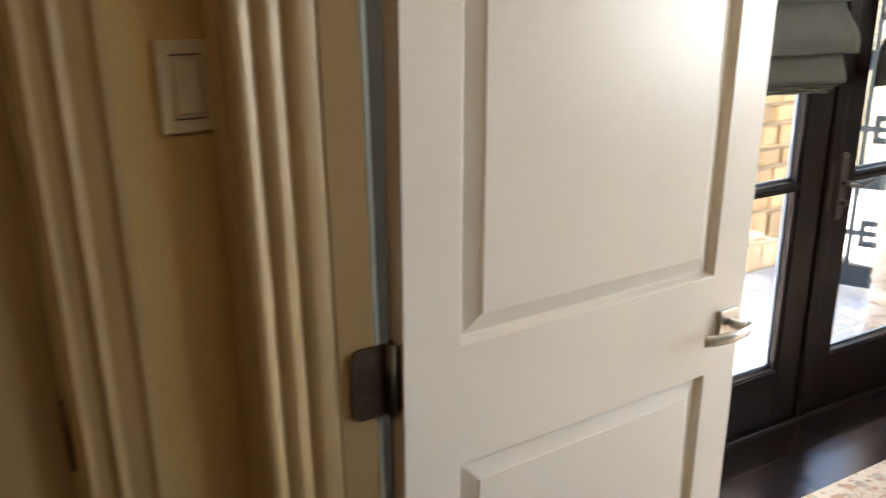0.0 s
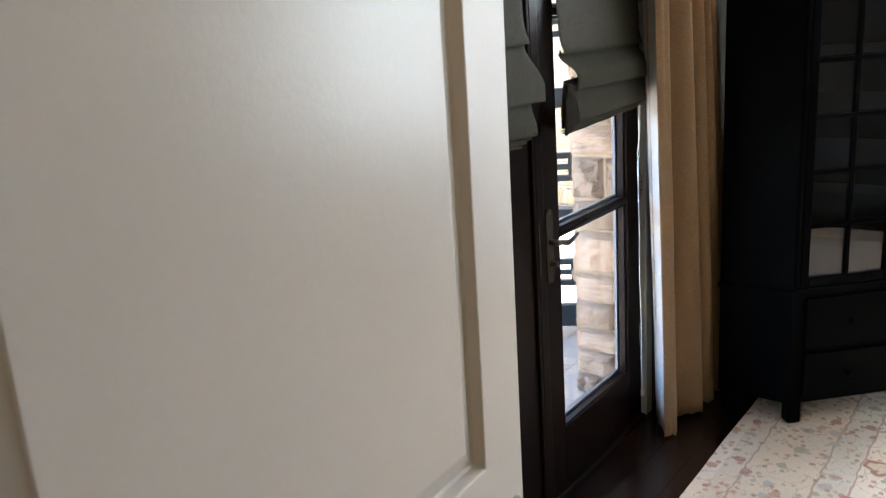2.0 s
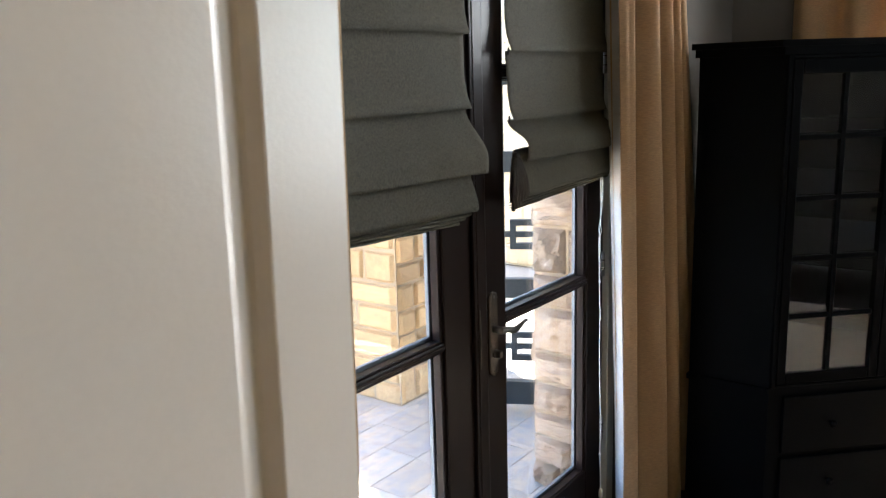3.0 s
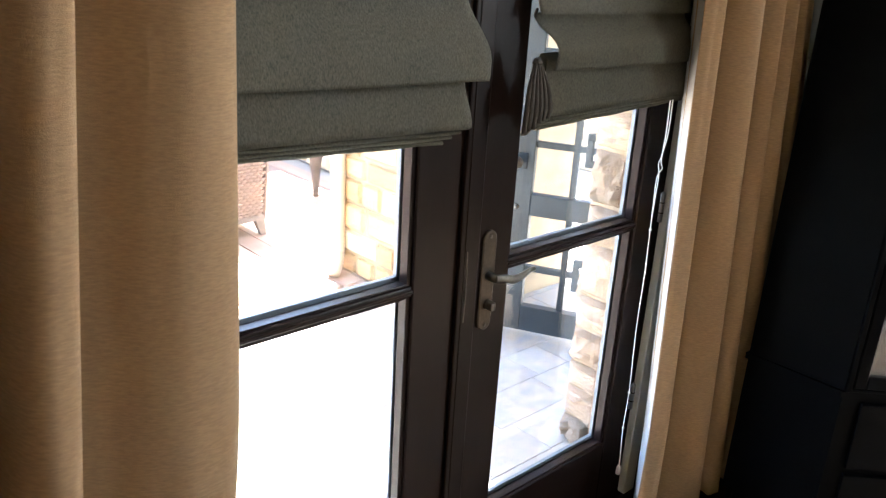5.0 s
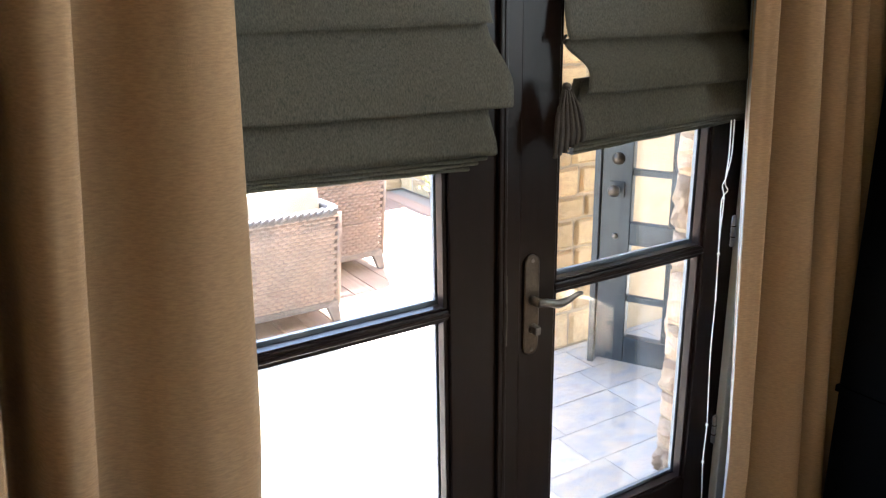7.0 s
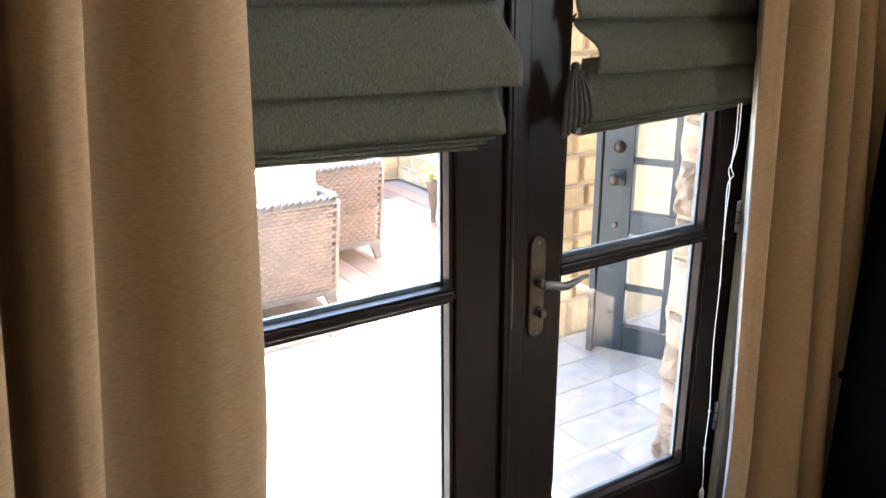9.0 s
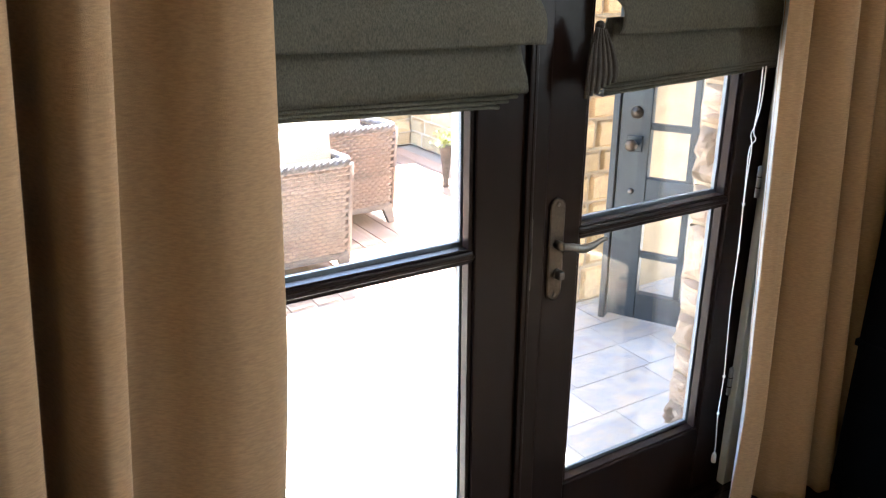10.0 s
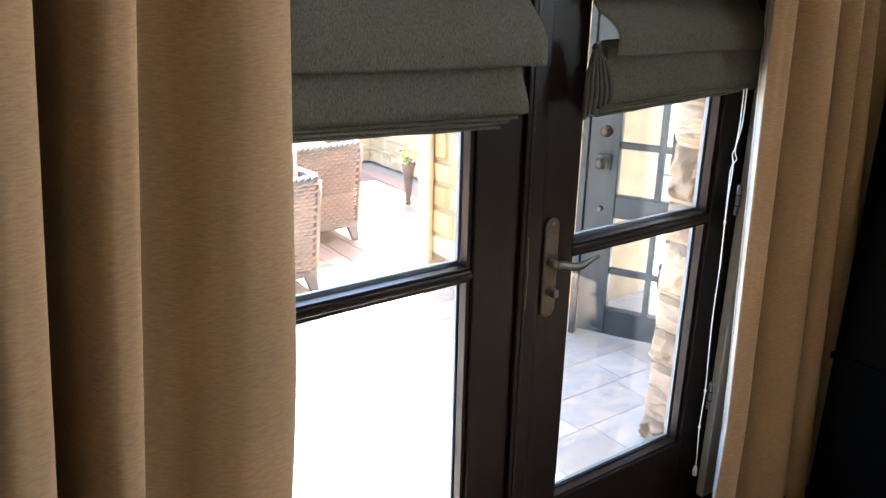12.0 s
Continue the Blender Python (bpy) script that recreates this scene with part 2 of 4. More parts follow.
def sheet(rows, thick=0.0):
    """A cloth from rows of points; thick closes it into a slab."""
    bm = bmesh.new()
    V = [[bm.verts.new(p) for p in r] for r in rows]
    for a, b in zip(V, V[1:]):
        for i in range(len(a) - 1):
            bm.faces.new((a[i], a[i + 1], b[i + 1], b[i]))
    if thick:
        bmesh.ops.recalc_face_normals(bm, faces=bm.faces)
        bmesh.ops.solidify(bm, geom=bm.faces[:], thickness=thick)
    return bm


def ident():
    return Matrix.Identity(4)


def struct(name, bm, material, label, category):
    return tagged(link(name, bm, material), label, category, kind="structure")


# ---------------------------------------------------------------- setting: house shell
X_HALL, X_ROOM, Y_HALL, Y_N = 0.972, 1.142, 1.175, 1.90
OPEN_Y0, OPEN_Y1, OPEN_TOP = 0.16, 1.134, 2.13
X_E, Y_S, Z_C = 5.32, -3.0, 2.75
FD_X0, FD_X1, FD_TOP = 2.40, 4.03, 2.50

floor = struct("floor", box(-3.2, -3.2, -0.12, X_E + 0.2, 2.02, -0.012), FLOORW, "dark stained wooden floor with a satin sheen", "floor")
ceiling = struct("ceiling", box(-3.2, -3.2, Z_C, X_E + 0.2, 2.12, Z_C + 0.12), CEIL, "plain painted ceiling", "ceiling")

bm = box(X_ROOM, Y_N, 0, FD_X0, Y_N + 0.1, Z_C)
box(FD_X1, Y_N, 0, X_E + 0.15, Y_N + 0.1, Z_C, bm=bm)
box(FD_X0, Y_N, FD_TOP, FD_X1, Y_N + 0.1, Z_C, bm=bm)
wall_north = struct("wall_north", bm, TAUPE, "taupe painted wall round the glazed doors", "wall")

bm = box(X_HALL, OPEN_Y1 + 0.02, 0, X_ROOM, Y_N + 0.2, Z_C)
box(X_HALL, Y_S - 0.15, 0, X_ROOM, OPEN_Y0 - 0.02, Z_C, bm=bm)
box(X_HALL, OPEN_Y0 - 0.02, OPEN_TOP + 0.02, X_ROOM, OPEN_Y1 + 0.02, Z_C, bm=bm)
wall_west = struct("wall_west", bm, GOLDW, "ochre painted wall with the room's doorway", "wall")

D2X0, D2X1 = -0.10, 0.722            # the closed hall door's opening
bm = box(-3.2, Y_HALL, 0, D2X0, Y_HALL + 0.14, Z_C)
box(D2X1, Y_HALL, 0, X_HALL, Y_HALL + 0.14, Z_C, bm=bm)
box(D2X0, Y_HALL, 2.1, D2X1, Y_HALL + 0.14, Z_C, bm=bm)
wall_hall_north = struct("wall_hall_north", bm, GOLDW, "ochre painted hallway wall with a light switch", "wall")
struct("wall_closet", box(-3.2, Y_N, 0, X_HALL, Y_N + 0.2, Z_C), GOLDW, "plain wall behind the hallway door", "wall")
struct("wall_hall_south", box(-3.2, -1.4, 0, X_HALL, -1.26, Z_C), GOLDW, "ochre painted hallway wall", "wall")
struct("wall_hall_end", box(-3.3, -1.4, 0, -3.2, Y_HALL + 0.14, Z_C), GOLDW, "ochre painted end wall of the hallway", "wall")

bm = box(X_E, Y_S - 0.15, 0, X_E + 0.15, -1.6, Z_C)
box(X_E, -0.6, 0, X_E + 0.15, 0.32, Z_C, bm=bm)
box(X_E, -1.6, 0, X_E + 0.15, -0.6, 0.95, bm=bm)
box(X_E, -1.6, 2.3, X_E + 0.15, -0.6, Z_C, bm=bm)
box(X_E, 1.2, 0, X_E + 0.15, Y_N, Z_C, bm=bm)
box(X_E, 0.32, 2.3, X_E + 0.15, 1.2, Z_C, bm=bm)
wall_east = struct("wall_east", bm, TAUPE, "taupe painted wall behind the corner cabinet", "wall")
bm = box(X_ROOM, Y_S - 0.15, 0, X_E, Y_S, Z_C)
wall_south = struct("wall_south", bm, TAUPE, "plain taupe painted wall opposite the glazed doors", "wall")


def paned_window(name, m, w, h, nx, nz, label):
    ob = thing(name, m, label, "window", kind="structure")
    f = part("window_frame", box(-w / 2, -0.04, 0, w / 2, 0.04, 0.06, 0.004), JAMBG, ob)
    part("window_frame", box(-w / 2, -0.04, h - 0.06, w / 2, 0.04, h, 0.004), JAMBG, ob)
    part("window_frame", box(-w / 2, -0.04, 0.06, -w / 2 + 0.06, 0.04, h - 0.06, 0.004), JAMBG, ob)
    part("window_frame", box(w / 2 - 0.06, -0.04, 0.06, w / 2, 0.04, h - 0.06, 0.004), JAMBG, ob)
    for i in range(1, nx):
        x = -w / 2 + w * i / nx
        part("muntin", box(x - 0.012, -0.02, 0.06, x + 0.012, 0.02, h - 0.06), JAMBG, ob)
    for k in range(1, nz):
        z = h * k / nz
        part("muntin", box(-w / 2 + 0.06, -0.018, z - 0.012, w / 2 - 0.06, 0.018, z + 0.012), JAMBG, ob)
    g = part("pane", box(-w / 2 + 0.05, -0.003, 0.05, w / 2 - 0.05, 0.003, h - 0.05), GLASS, ob)
    g.visible_shadow = False
    return ob


paned_window("window_1", pose(X_E + 0.07, 0.76, 0.0, 0, 0, 90), 0.88, 2.3, 2, 4, "pale full-height paned window behind tan curtains")
paned_window("window_2", pose(X_E + 0.07, -1.1, 0.95, 0, 0, 90), 1.0, 1.35, 2, 3, "pale paned window in the east wall")

# doorway lining and casings


def casing(name, parent, pts, width, depth, m):
    """A moulded board: its profile runs across the width, extruded from pts[0] to pts[1]."""
    prof = [(0, 0), (0, depth * 0.55), (0.10, depth * 0.75), (0.2, depth * 0.62), (0.34, depth * 0.66), (0.44, depth * 0.9), (0.56, depth * 0.7), (0.8, depth * 0.8), (0.9, depth * 1.0), (1.0, depth * 0.95), (1.0, 0)]
    bm = bmesh.new()
    A = [bm.verts.new((u * width, -d, pts[0])) for u, d in prof]
    B = [bm.verts.new((u * width, -d, pts[1])) for u, d in prof]
    for i in range(len(A)):
        j = (i + 1) % len(A)
        bm.faces.new((A[i], A[j], B[j], B[i]))
    bm.faces.new(A[::-1])
    bm.faces.new(B)
    bmesh.ops.recalc_face_normals(bm, faces=bm.faces)
    return link(name, bm, TRIMW, parent, m=m)


frame1 = thing("door_frame_1", ident(), "cream painted doorway lining with moulded casing", "door frame", kind="structure")
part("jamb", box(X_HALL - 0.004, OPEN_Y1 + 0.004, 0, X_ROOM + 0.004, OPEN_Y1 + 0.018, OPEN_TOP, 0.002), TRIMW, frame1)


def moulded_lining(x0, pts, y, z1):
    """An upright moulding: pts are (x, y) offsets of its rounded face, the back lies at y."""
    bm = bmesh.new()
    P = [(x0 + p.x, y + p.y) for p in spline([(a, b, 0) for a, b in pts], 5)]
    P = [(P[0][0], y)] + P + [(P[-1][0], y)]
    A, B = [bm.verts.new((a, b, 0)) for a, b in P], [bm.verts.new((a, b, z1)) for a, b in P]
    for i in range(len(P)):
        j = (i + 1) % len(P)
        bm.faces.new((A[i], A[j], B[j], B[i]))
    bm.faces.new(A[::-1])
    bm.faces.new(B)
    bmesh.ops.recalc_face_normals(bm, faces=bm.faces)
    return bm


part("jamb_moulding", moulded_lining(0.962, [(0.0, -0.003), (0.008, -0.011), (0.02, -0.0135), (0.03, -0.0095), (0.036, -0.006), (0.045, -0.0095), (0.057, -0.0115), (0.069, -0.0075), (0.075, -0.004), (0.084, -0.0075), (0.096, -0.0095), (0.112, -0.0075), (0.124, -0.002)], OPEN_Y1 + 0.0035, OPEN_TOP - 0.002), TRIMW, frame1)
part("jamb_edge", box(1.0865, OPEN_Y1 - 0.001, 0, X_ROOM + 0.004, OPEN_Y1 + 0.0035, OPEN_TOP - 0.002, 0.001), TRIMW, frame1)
# Added pale strip that paints the sliver of light through the hinge gap
part("gap_light_strip", box(X_ROOM + 0.0045, OPEN_Y1 - 0.001, 0, X_ROOM + 0.0125, OPEN_Y1 + 0.012, OPEN_TOP - 0.002, 0.002), GAPLIGHT, frame1, "pale blue-grey strip along the jamb, painted for light through the door gap")
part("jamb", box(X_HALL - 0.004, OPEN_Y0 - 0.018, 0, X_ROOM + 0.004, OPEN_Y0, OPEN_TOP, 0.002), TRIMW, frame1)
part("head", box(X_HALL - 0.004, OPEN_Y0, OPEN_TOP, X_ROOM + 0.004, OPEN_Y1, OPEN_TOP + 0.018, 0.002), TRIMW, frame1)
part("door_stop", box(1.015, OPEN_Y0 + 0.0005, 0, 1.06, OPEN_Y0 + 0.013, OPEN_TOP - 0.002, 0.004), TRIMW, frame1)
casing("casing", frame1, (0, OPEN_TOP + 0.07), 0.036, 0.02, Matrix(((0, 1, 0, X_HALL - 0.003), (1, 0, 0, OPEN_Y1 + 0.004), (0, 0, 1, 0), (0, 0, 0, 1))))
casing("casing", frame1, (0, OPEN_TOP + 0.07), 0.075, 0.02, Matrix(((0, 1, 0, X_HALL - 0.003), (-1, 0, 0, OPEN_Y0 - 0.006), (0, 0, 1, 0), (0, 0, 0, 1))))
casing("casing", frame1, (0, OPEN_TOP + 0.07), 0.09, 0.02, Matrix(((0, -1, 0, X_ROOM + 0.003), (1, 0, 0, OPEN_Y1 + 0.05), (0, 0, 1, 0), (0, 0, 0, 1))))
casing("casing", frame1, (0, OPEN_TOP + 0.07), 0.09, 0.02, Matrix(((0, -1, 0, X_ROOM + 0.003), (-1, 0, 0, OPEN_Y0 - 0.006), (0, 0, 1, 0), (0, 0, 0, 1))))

# ---------------------------------------------------------------- panelled doors


def panel_door(name, m, w, h, t, panels, label, category="door", paint=WHITE):
    """Leaf from x 0 to w, front face at y 0 facing -y, with moulded panels in the front and back faces."""
    ob = thing(name, m, label, category)
    bm = bmesh.new()
    steps = [(0.0, 0.0), (0.002, 0.001), (0.005, 0.007), (0.008, 0.0135), (0.012, 0.0165), (0.044, 0.0050), (0.0455, 0.0025)]

    def face_side(y, s):
        xs = [0, panels[0][0], panels[0][1], w]
        zs = sorted({0, h, *[v for p in panels for v in p[2:]]})
        g = {(x, z): bm.verts.new((x, y, z)) for x in xs for z in zs}
        for i in range(3):
            for k in range(len(zs) - 1):
                if i == 1 and any(abs(p[2] - zs[k]) < 1e-6 for p in panels):
                    x0, x1, z0, z1 = xs[1], xs[2], zs[k], zs[k + 1]
                    last = [g[xs[1], zs[k]], g[xs[2], zs[k]], g[xs[2], zs[k + 1]], g[xs[1], zs[k + 1]]]
                    for d, e in steps[1:]:
                        q = [bm.verts.new(c) for c in ((x0 + d, y + s * e, z0 + d), (x1 - d, y + s * e, z0 + d), (x1 - d, y + s * e, z1 - d), (x0 + d, y + s * e, z1 - d))]
                        for a in range(4):
                            bm.faces.new((last[a], last[(a + 1) % 4], q[(a + 1) % 4], q[a]))
                        last = q
                    bm.faces.new(last)
                else:
                    bm.faces.new((g[xs[i], zs[k]], g[xs[i + 1], zs[k]], g[xs[i + 1], zs[k + 1]], g[xs[i], zs[k + 1]]))
        return [g[0, 0], g[w, 0], g[w, h], g[0, h]], g, zs, xs
    a, ga, zs, xs = face_side(0.0, 1)
    b, gb, _, _ = face_side(t, -1)
    for k in range(len(zs) - 1):
        bm.faces.new((ga[0, zs[k]], ga[0, zs[k + 1]], gb[0, zs[k + 1]], gb[0, zs[k]]))
        bm.faces.new((ga[w, zs[k]], ga[w, zs[k + 1]], gb[w, zs[k + 1]], gb[w, zs[k]]))
    for i in range(3):
        bm.faces.new((ga[xs[i], 0], ga[xs[i + 1], 0], gb[xs[i + 1], 0], gb[xs[i], 0]))
        bm.faces.new((ga[xs[i], h], ga[xs[i + 1], h], gb[xs[i + 1], h], gb[xs[i], h]))
    bmesh.ops.recalc_face_normals(bm, faces=bm.faces)
    part("slab", bm, paint, ob)
    return ob


def lever_handle(parent, x, z, y=0.0, s=-1):
    """Square rose, round neck and a bowed lever towards the hinge side; s is the way it sticks out."""
    h = part("handle", box(x - 0.027, y + min(0, s * 0.009), z - 0.03, x + 0.027, y + max(0, s * 0.009), z + 0.03, 0.0025, seg=2), NICKEL, parent, "satin nickel lever handle")
    part("neck", rod((x + 0.004, y + s * 0.008, z), (x + 0.004, y + s * 0.05, z), 0.0095, 16), NICKEL, h, smooth=True)
    pts = spline([(x + 0.016, y + s * 0.046, z), (x - 0.01, y + s * 0.058, z + 0.001), (x - 0.05, y + s * 0.062, z), (x - 0.085, y + s * 0.054, z - 0.002), (x - 0.112, y + s * 0.042, z - 0.003)], 6)
    part("lever", tube(pts, 0.0065, 12, 1.9), NICKEL, h, smooth=True)


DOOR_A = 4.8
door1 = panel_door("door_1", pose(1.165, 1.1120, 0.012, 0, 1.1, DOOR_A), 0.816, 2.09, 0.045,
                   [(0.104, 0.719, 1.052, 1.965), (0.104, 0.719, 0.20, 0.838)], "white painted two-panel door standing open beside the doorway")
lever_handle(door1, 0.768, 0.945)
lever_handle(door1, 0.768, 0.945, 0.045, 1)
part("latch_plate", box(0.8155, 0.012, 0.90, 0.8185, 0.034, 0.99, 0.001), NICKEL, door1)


def hinge_on(parent, z):
    """Two rounded leaves that meet at a knuckle behind the door's edge."""
    hh = 0.118
    k = part("hinge", rod((-0.016, 0.012, z), (-0.016, 0.012, z + hh), 0.0075, 14), BRONZE, parent, "dark bronze hinge with two rounded leaves", smooth=True)
    part("leaf", box(-0.0035, 0.006, z + 0.003, -0.0005, 0.040, z + hh - 0.003, 0.0012), BRONZE, k)
    part("web", box(-0.014, 0.010, z + 0.002, -0.002, 0.013, z + hh - 0.002, 0.001), BRONZE, k)
    bm = bmesh.new()
    c = 0.014
    outl2 = [(-0.018, 0), (-0.018, hh)]
    for n in range(5):
        a = math.pi / 2 * n / 4
        outl2.append((-0.078 + c - c * math.sin(a), hh - c + c * math.cos(a)))
    for n in range(5):
        a = math.pi / 2 * n / 4
        outl2.append((-0.078 + c - c * math.cos(a), c - c * math.sin(a)))
    fr, bk = [bm.verts.new((x, 0.0185, z + w)) for x, w in outl2], [bm.verts.new((x, 0.0225, z + w)) for x, w in outl2]
    bm.faces.new(fr)
    bm.faces.new(bk[::-1])
    for n in range(len(fr)):
        bm.faces.new((fr[n], fr[(n + 1) % len(fr)], bk[(n + 1) % len(fr)], bk[n]))
    bmesh.ops.recalc_face_normals(bm, faces=bm.faces)
    part("leaf", bm, BRONZE, k)
    for i in range(3):
        part("screw", rod((-0.060 + 0.014 * (i % 2), 0.0175, z + 0.02 + 0.037 * i), (-0.060 + 0.014 * (i % 2), 0.0195, z + 0.02 + 0.037 * i), 0.004, 10), BRONZE, k)


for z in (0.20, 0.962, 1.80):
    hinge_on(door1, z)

door2 = panel_door("door_2", pose(D2X0 + 0.005, Y_HALL + 0.012, 0.012), D2X1 - D2X0 - 0.01, 2.07, 0.04,
                   [(0.11, 0.69, 1.05, 1.95), (0.11, 0.69, 0.2, 0.84)], "golden cream painted hallway door, shut", paint=TRIMW)
for z in (0.25, 0.98, 1.78):
    part("hinge", rod((D2X1 - D2X0 - 0.006, -0.006, z), (D2X1 - D2X0 - 0.006, -0.006, z + 0.1), 0.0065, 12), BRONZE, door2, "dark bronze hinge", smooth=True)
frame2 = thing("door_frame_2", ident(), "golden cream painted moulded casing of the hallway door", "door frame", kind="structure")
casing("casing", frame2, (0, 2.2), 0.105, 0.022, pose(D2X1 + 0.004, Y_HALL - 0.001, 0))
casing("casing", frame2, (0, 2.2), 0.105, 0.022, Matrix(((-1, 0, 0, D2X0 - 0.004), (0, 1, 0, Y_HALL - 0.001), (0, 0, 1, 0), (0, 0, 0, 1))))
part("head_casing", box(D2X0 - 0.004, Y_HALL - 0.02, 2.1, D2X1 + 0.004, Y_HALL - 0.001, 2.2, 0.003), TRIMW, frame2)

# hallway ceiling light, unseen, added to give the hallway its warm light
cl = thing("ceiling_light", pose(-0.5, 0.1, Z_C), "round warm ceiling light added out of view in the hallway", "ceiling light")
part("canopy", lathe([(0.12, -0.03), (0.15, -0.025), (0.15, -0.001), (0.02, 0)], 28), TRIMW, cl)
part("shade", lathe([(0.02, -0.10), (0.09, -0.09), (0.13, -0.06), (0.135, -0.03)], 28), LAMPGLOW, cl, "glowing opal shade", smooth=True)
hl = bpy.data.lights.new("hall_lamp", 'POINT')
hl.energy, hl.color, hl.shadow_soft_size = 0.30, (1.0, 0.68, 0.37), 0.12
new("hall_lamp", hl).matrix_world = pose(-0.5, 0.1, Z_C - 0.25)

# light switch
sw = thing("light_switch", pose(0.922, Y_HALL - 0.0005, 1.489), "rocker light switch on the ochre wall, warm hallway light in its tan colour", "light switch")
part("plate", box(-0.036, -0.006, -0.058, 0.036, 0, 0.058, 0.003, seg=2), WARMPLASTIC, sw)
part("rocker", box(-0.017, -0.0095, -0.034, 0.017, -0.006, 0.034, 0.0015), WARMPLASTIC, sw)
for s in (-1, 1):
    part("groove", box(-0.02, -0.0068, s * 0.040 - 0.001, 0.02, -0.006, s * 0.040 + 0.001), BRONZE, sw)

# ---------------------------------------------------------------- glazed double doors
Y_F, Y_G = 1.893, 1.93              # room face of the sash, glass
GZ = [0.235, 0.935, 1.632, 2.33]
frame3 = thing("door_frame_3", ident(), "dark stained frame of the glazed double doors", "door frame", kind="structure")
part("jamb", box(FD_X0, 1.905, 0, 2.462, 1.998, FD_TOP, 0.003), ESPR, frame3)
part("jamb", box(3.992, 1.905, 0, FD_X1, 1.998, FD_TOP, 0.003), ESPR, frame3)
part("head", box(2.462, 1.905, 2.45, 3.992, 1.998, FD_TOP, 0.003), ESPR, frame3)
part("threshold", box(2.462, 1.87, -0.01, 3.992, 2.06, 0.018, 0.004), ESPR, frame3)
part("stop_strip", box(4.008, 1.872, 0, 4.062, 1.899, 2.56, 0.003), JAMBG, frame3, "pale grey painted strip beside the hinges")
part("stop_strip", box(2.37, 1.872, 0, 2.424, 1.899, 2.56, 0.003), JAMBG, frame3, "pale grey painted strip")


def glazed_leaf(name, x0, x1, g0, g1, label):
    ob = thing(name, ident(), label, "glazed door", group="glazed double doors")
    part("stile", box(x0, Y_F, 0.02, g0, 1.945, 2.44, 0.003), ESPR, ob)
    part("stile", box(g1, Y_F, 0.02, x1, 1.945, 2.44, 0.003), ESPR, ob)
    part("bottom_rail", box(g0, Y_F + 0.0005, 0.02, g1, 1.944, GZ[0], 0.003), ESPR, ob)
    part("top_rail", box(g0, Y_F + 0.0005, GZ[3], g1, 1.944, 2.44, 0.003), ESPR, ob)
    for k in range(3):
        z0, z1 = GZ[k] + (0.013 if k else 0), GZ[k + 1] - (0.013 if k < 2 else 0)
        g = part("pane", box(g0 - 0.003, Y_G - 0.003, z0 - 0.003, g1 + 0.003, Y_G + 0.003, z1 + 0.003), GLASS, ob, "clear glass pane")
        g.visible_shadow = False
        for a in ((g0, z0, g0 + 0.011, z1), (g1 - 0.011, z0, g1, z1), (g0 + 0.011, z0, g1 - 0.011, z0 + 0.0045), (g0 + 0.011, z1 - 0.0045, g1 - 0.011, z1)):
            part("glazing_bead", box(a[0], Y_F + 0.008, a[1], a[2], Y_G - 0.004, a[3], 0.002, seg=2), ESPR, g)
        for a in ((g0 - 0.002, z0, g0 + 0.013, z1), (g1 - 0.013, z0, g1 + 0.002, z1), (g0 + 0.013, z0, g1 - 0.013, z0 + 0.012), (g0 + 0.013, z1 - 0.012, g1 - 0.013, z1)):
            part("spacer", box(a[0], Y_G + 0.0035, a[1], a[2], 1.9445, a[3], 0.001), SPACER, g, "pale grey metal edge of the glass")
        if k:
            mu = part("muntin", box(g0, Y_F + 0.002, GZ[k] - 0.0125, g1, 1.944, GZ[k] + 0.0125, 0.005, seg=2), ESPR, ob)
            part("ridge", box(g0, Y_F - 0.002, GZ[k] - 0.005, g1, Y_F + 0.003, GZ[k] + 0.005, 0.002), ESPR, mu)
    return ob


leafL = glazed_leaf("french_door", 2.467, 3.228, 2.575, 3.080, "dark stained glazed door, shut, with olive roman shade")
leafR = glazed_leaf("french_door", 3.232, 3.985, 3.374, 3.884, "dark stained glazed door, shut, with bronze lever handle")
ast = part("astragal", box(3.203, Y_F - 0.012, 0.02, 3.262, Y_F - 0.0005, 2.44, 0.004, seg=2), ESPR, leafL)
part("groove_strip", box(3.214, Y_F - 0.0145, 0.02, 3.222, Y_F - 0.012, 2.44, 0.001), ESPR, ast)
part("pull_edge", tube([(3.222, Y_F - 0.013, 0.83), (3.2215, Y_F - 0.016, 0.9), (3.222, Y_F - 0.013, 1.0)], 0.0022, 8), PEWTER, leafL)

# escutcheon and lever
PX = 3.300
bm = bmesh.new()
outl = []
for i in range(13):
    a = math.pi * i / 12
    outl.append((PX + 0.0215 * math.cos(a), 1.012 + 0.0215 * math.sin(a)))
for i in range(13):
    a = math.pi + math.pi * i / 12
    outl.append((PX + 0.0215 * math.cos(a), 0.808 + 0.0215 * math.sin(a)))
f1 = [bm.verts.new((x, Y_F - 0.0005, z)) for x, z in outl]
f2 = [bm.verts.new((x, Y_F - 0.006, z)) for x, z in outl]
f3 = [bm.verts.new((PX + (x - PX) * 0.86, Y_F - 0.008, 0.91 + (z - 0.91) * 0.975)) for x, z in outl]
n = len(outl)
for A, B in ((f1, f2), (f2, f3)):
    for i in range(n):
        bm.faces.new((A[i], A[(i + 1) % n], B[(i + 1) % n], B[i]))
bm.faces.new(f3)
bmesh.ops.recalc_face_normals(bm, faces=bm.faces)
plate = part("escutcheon", bm, BRONZE, leafR, "aged bronze lock plate")
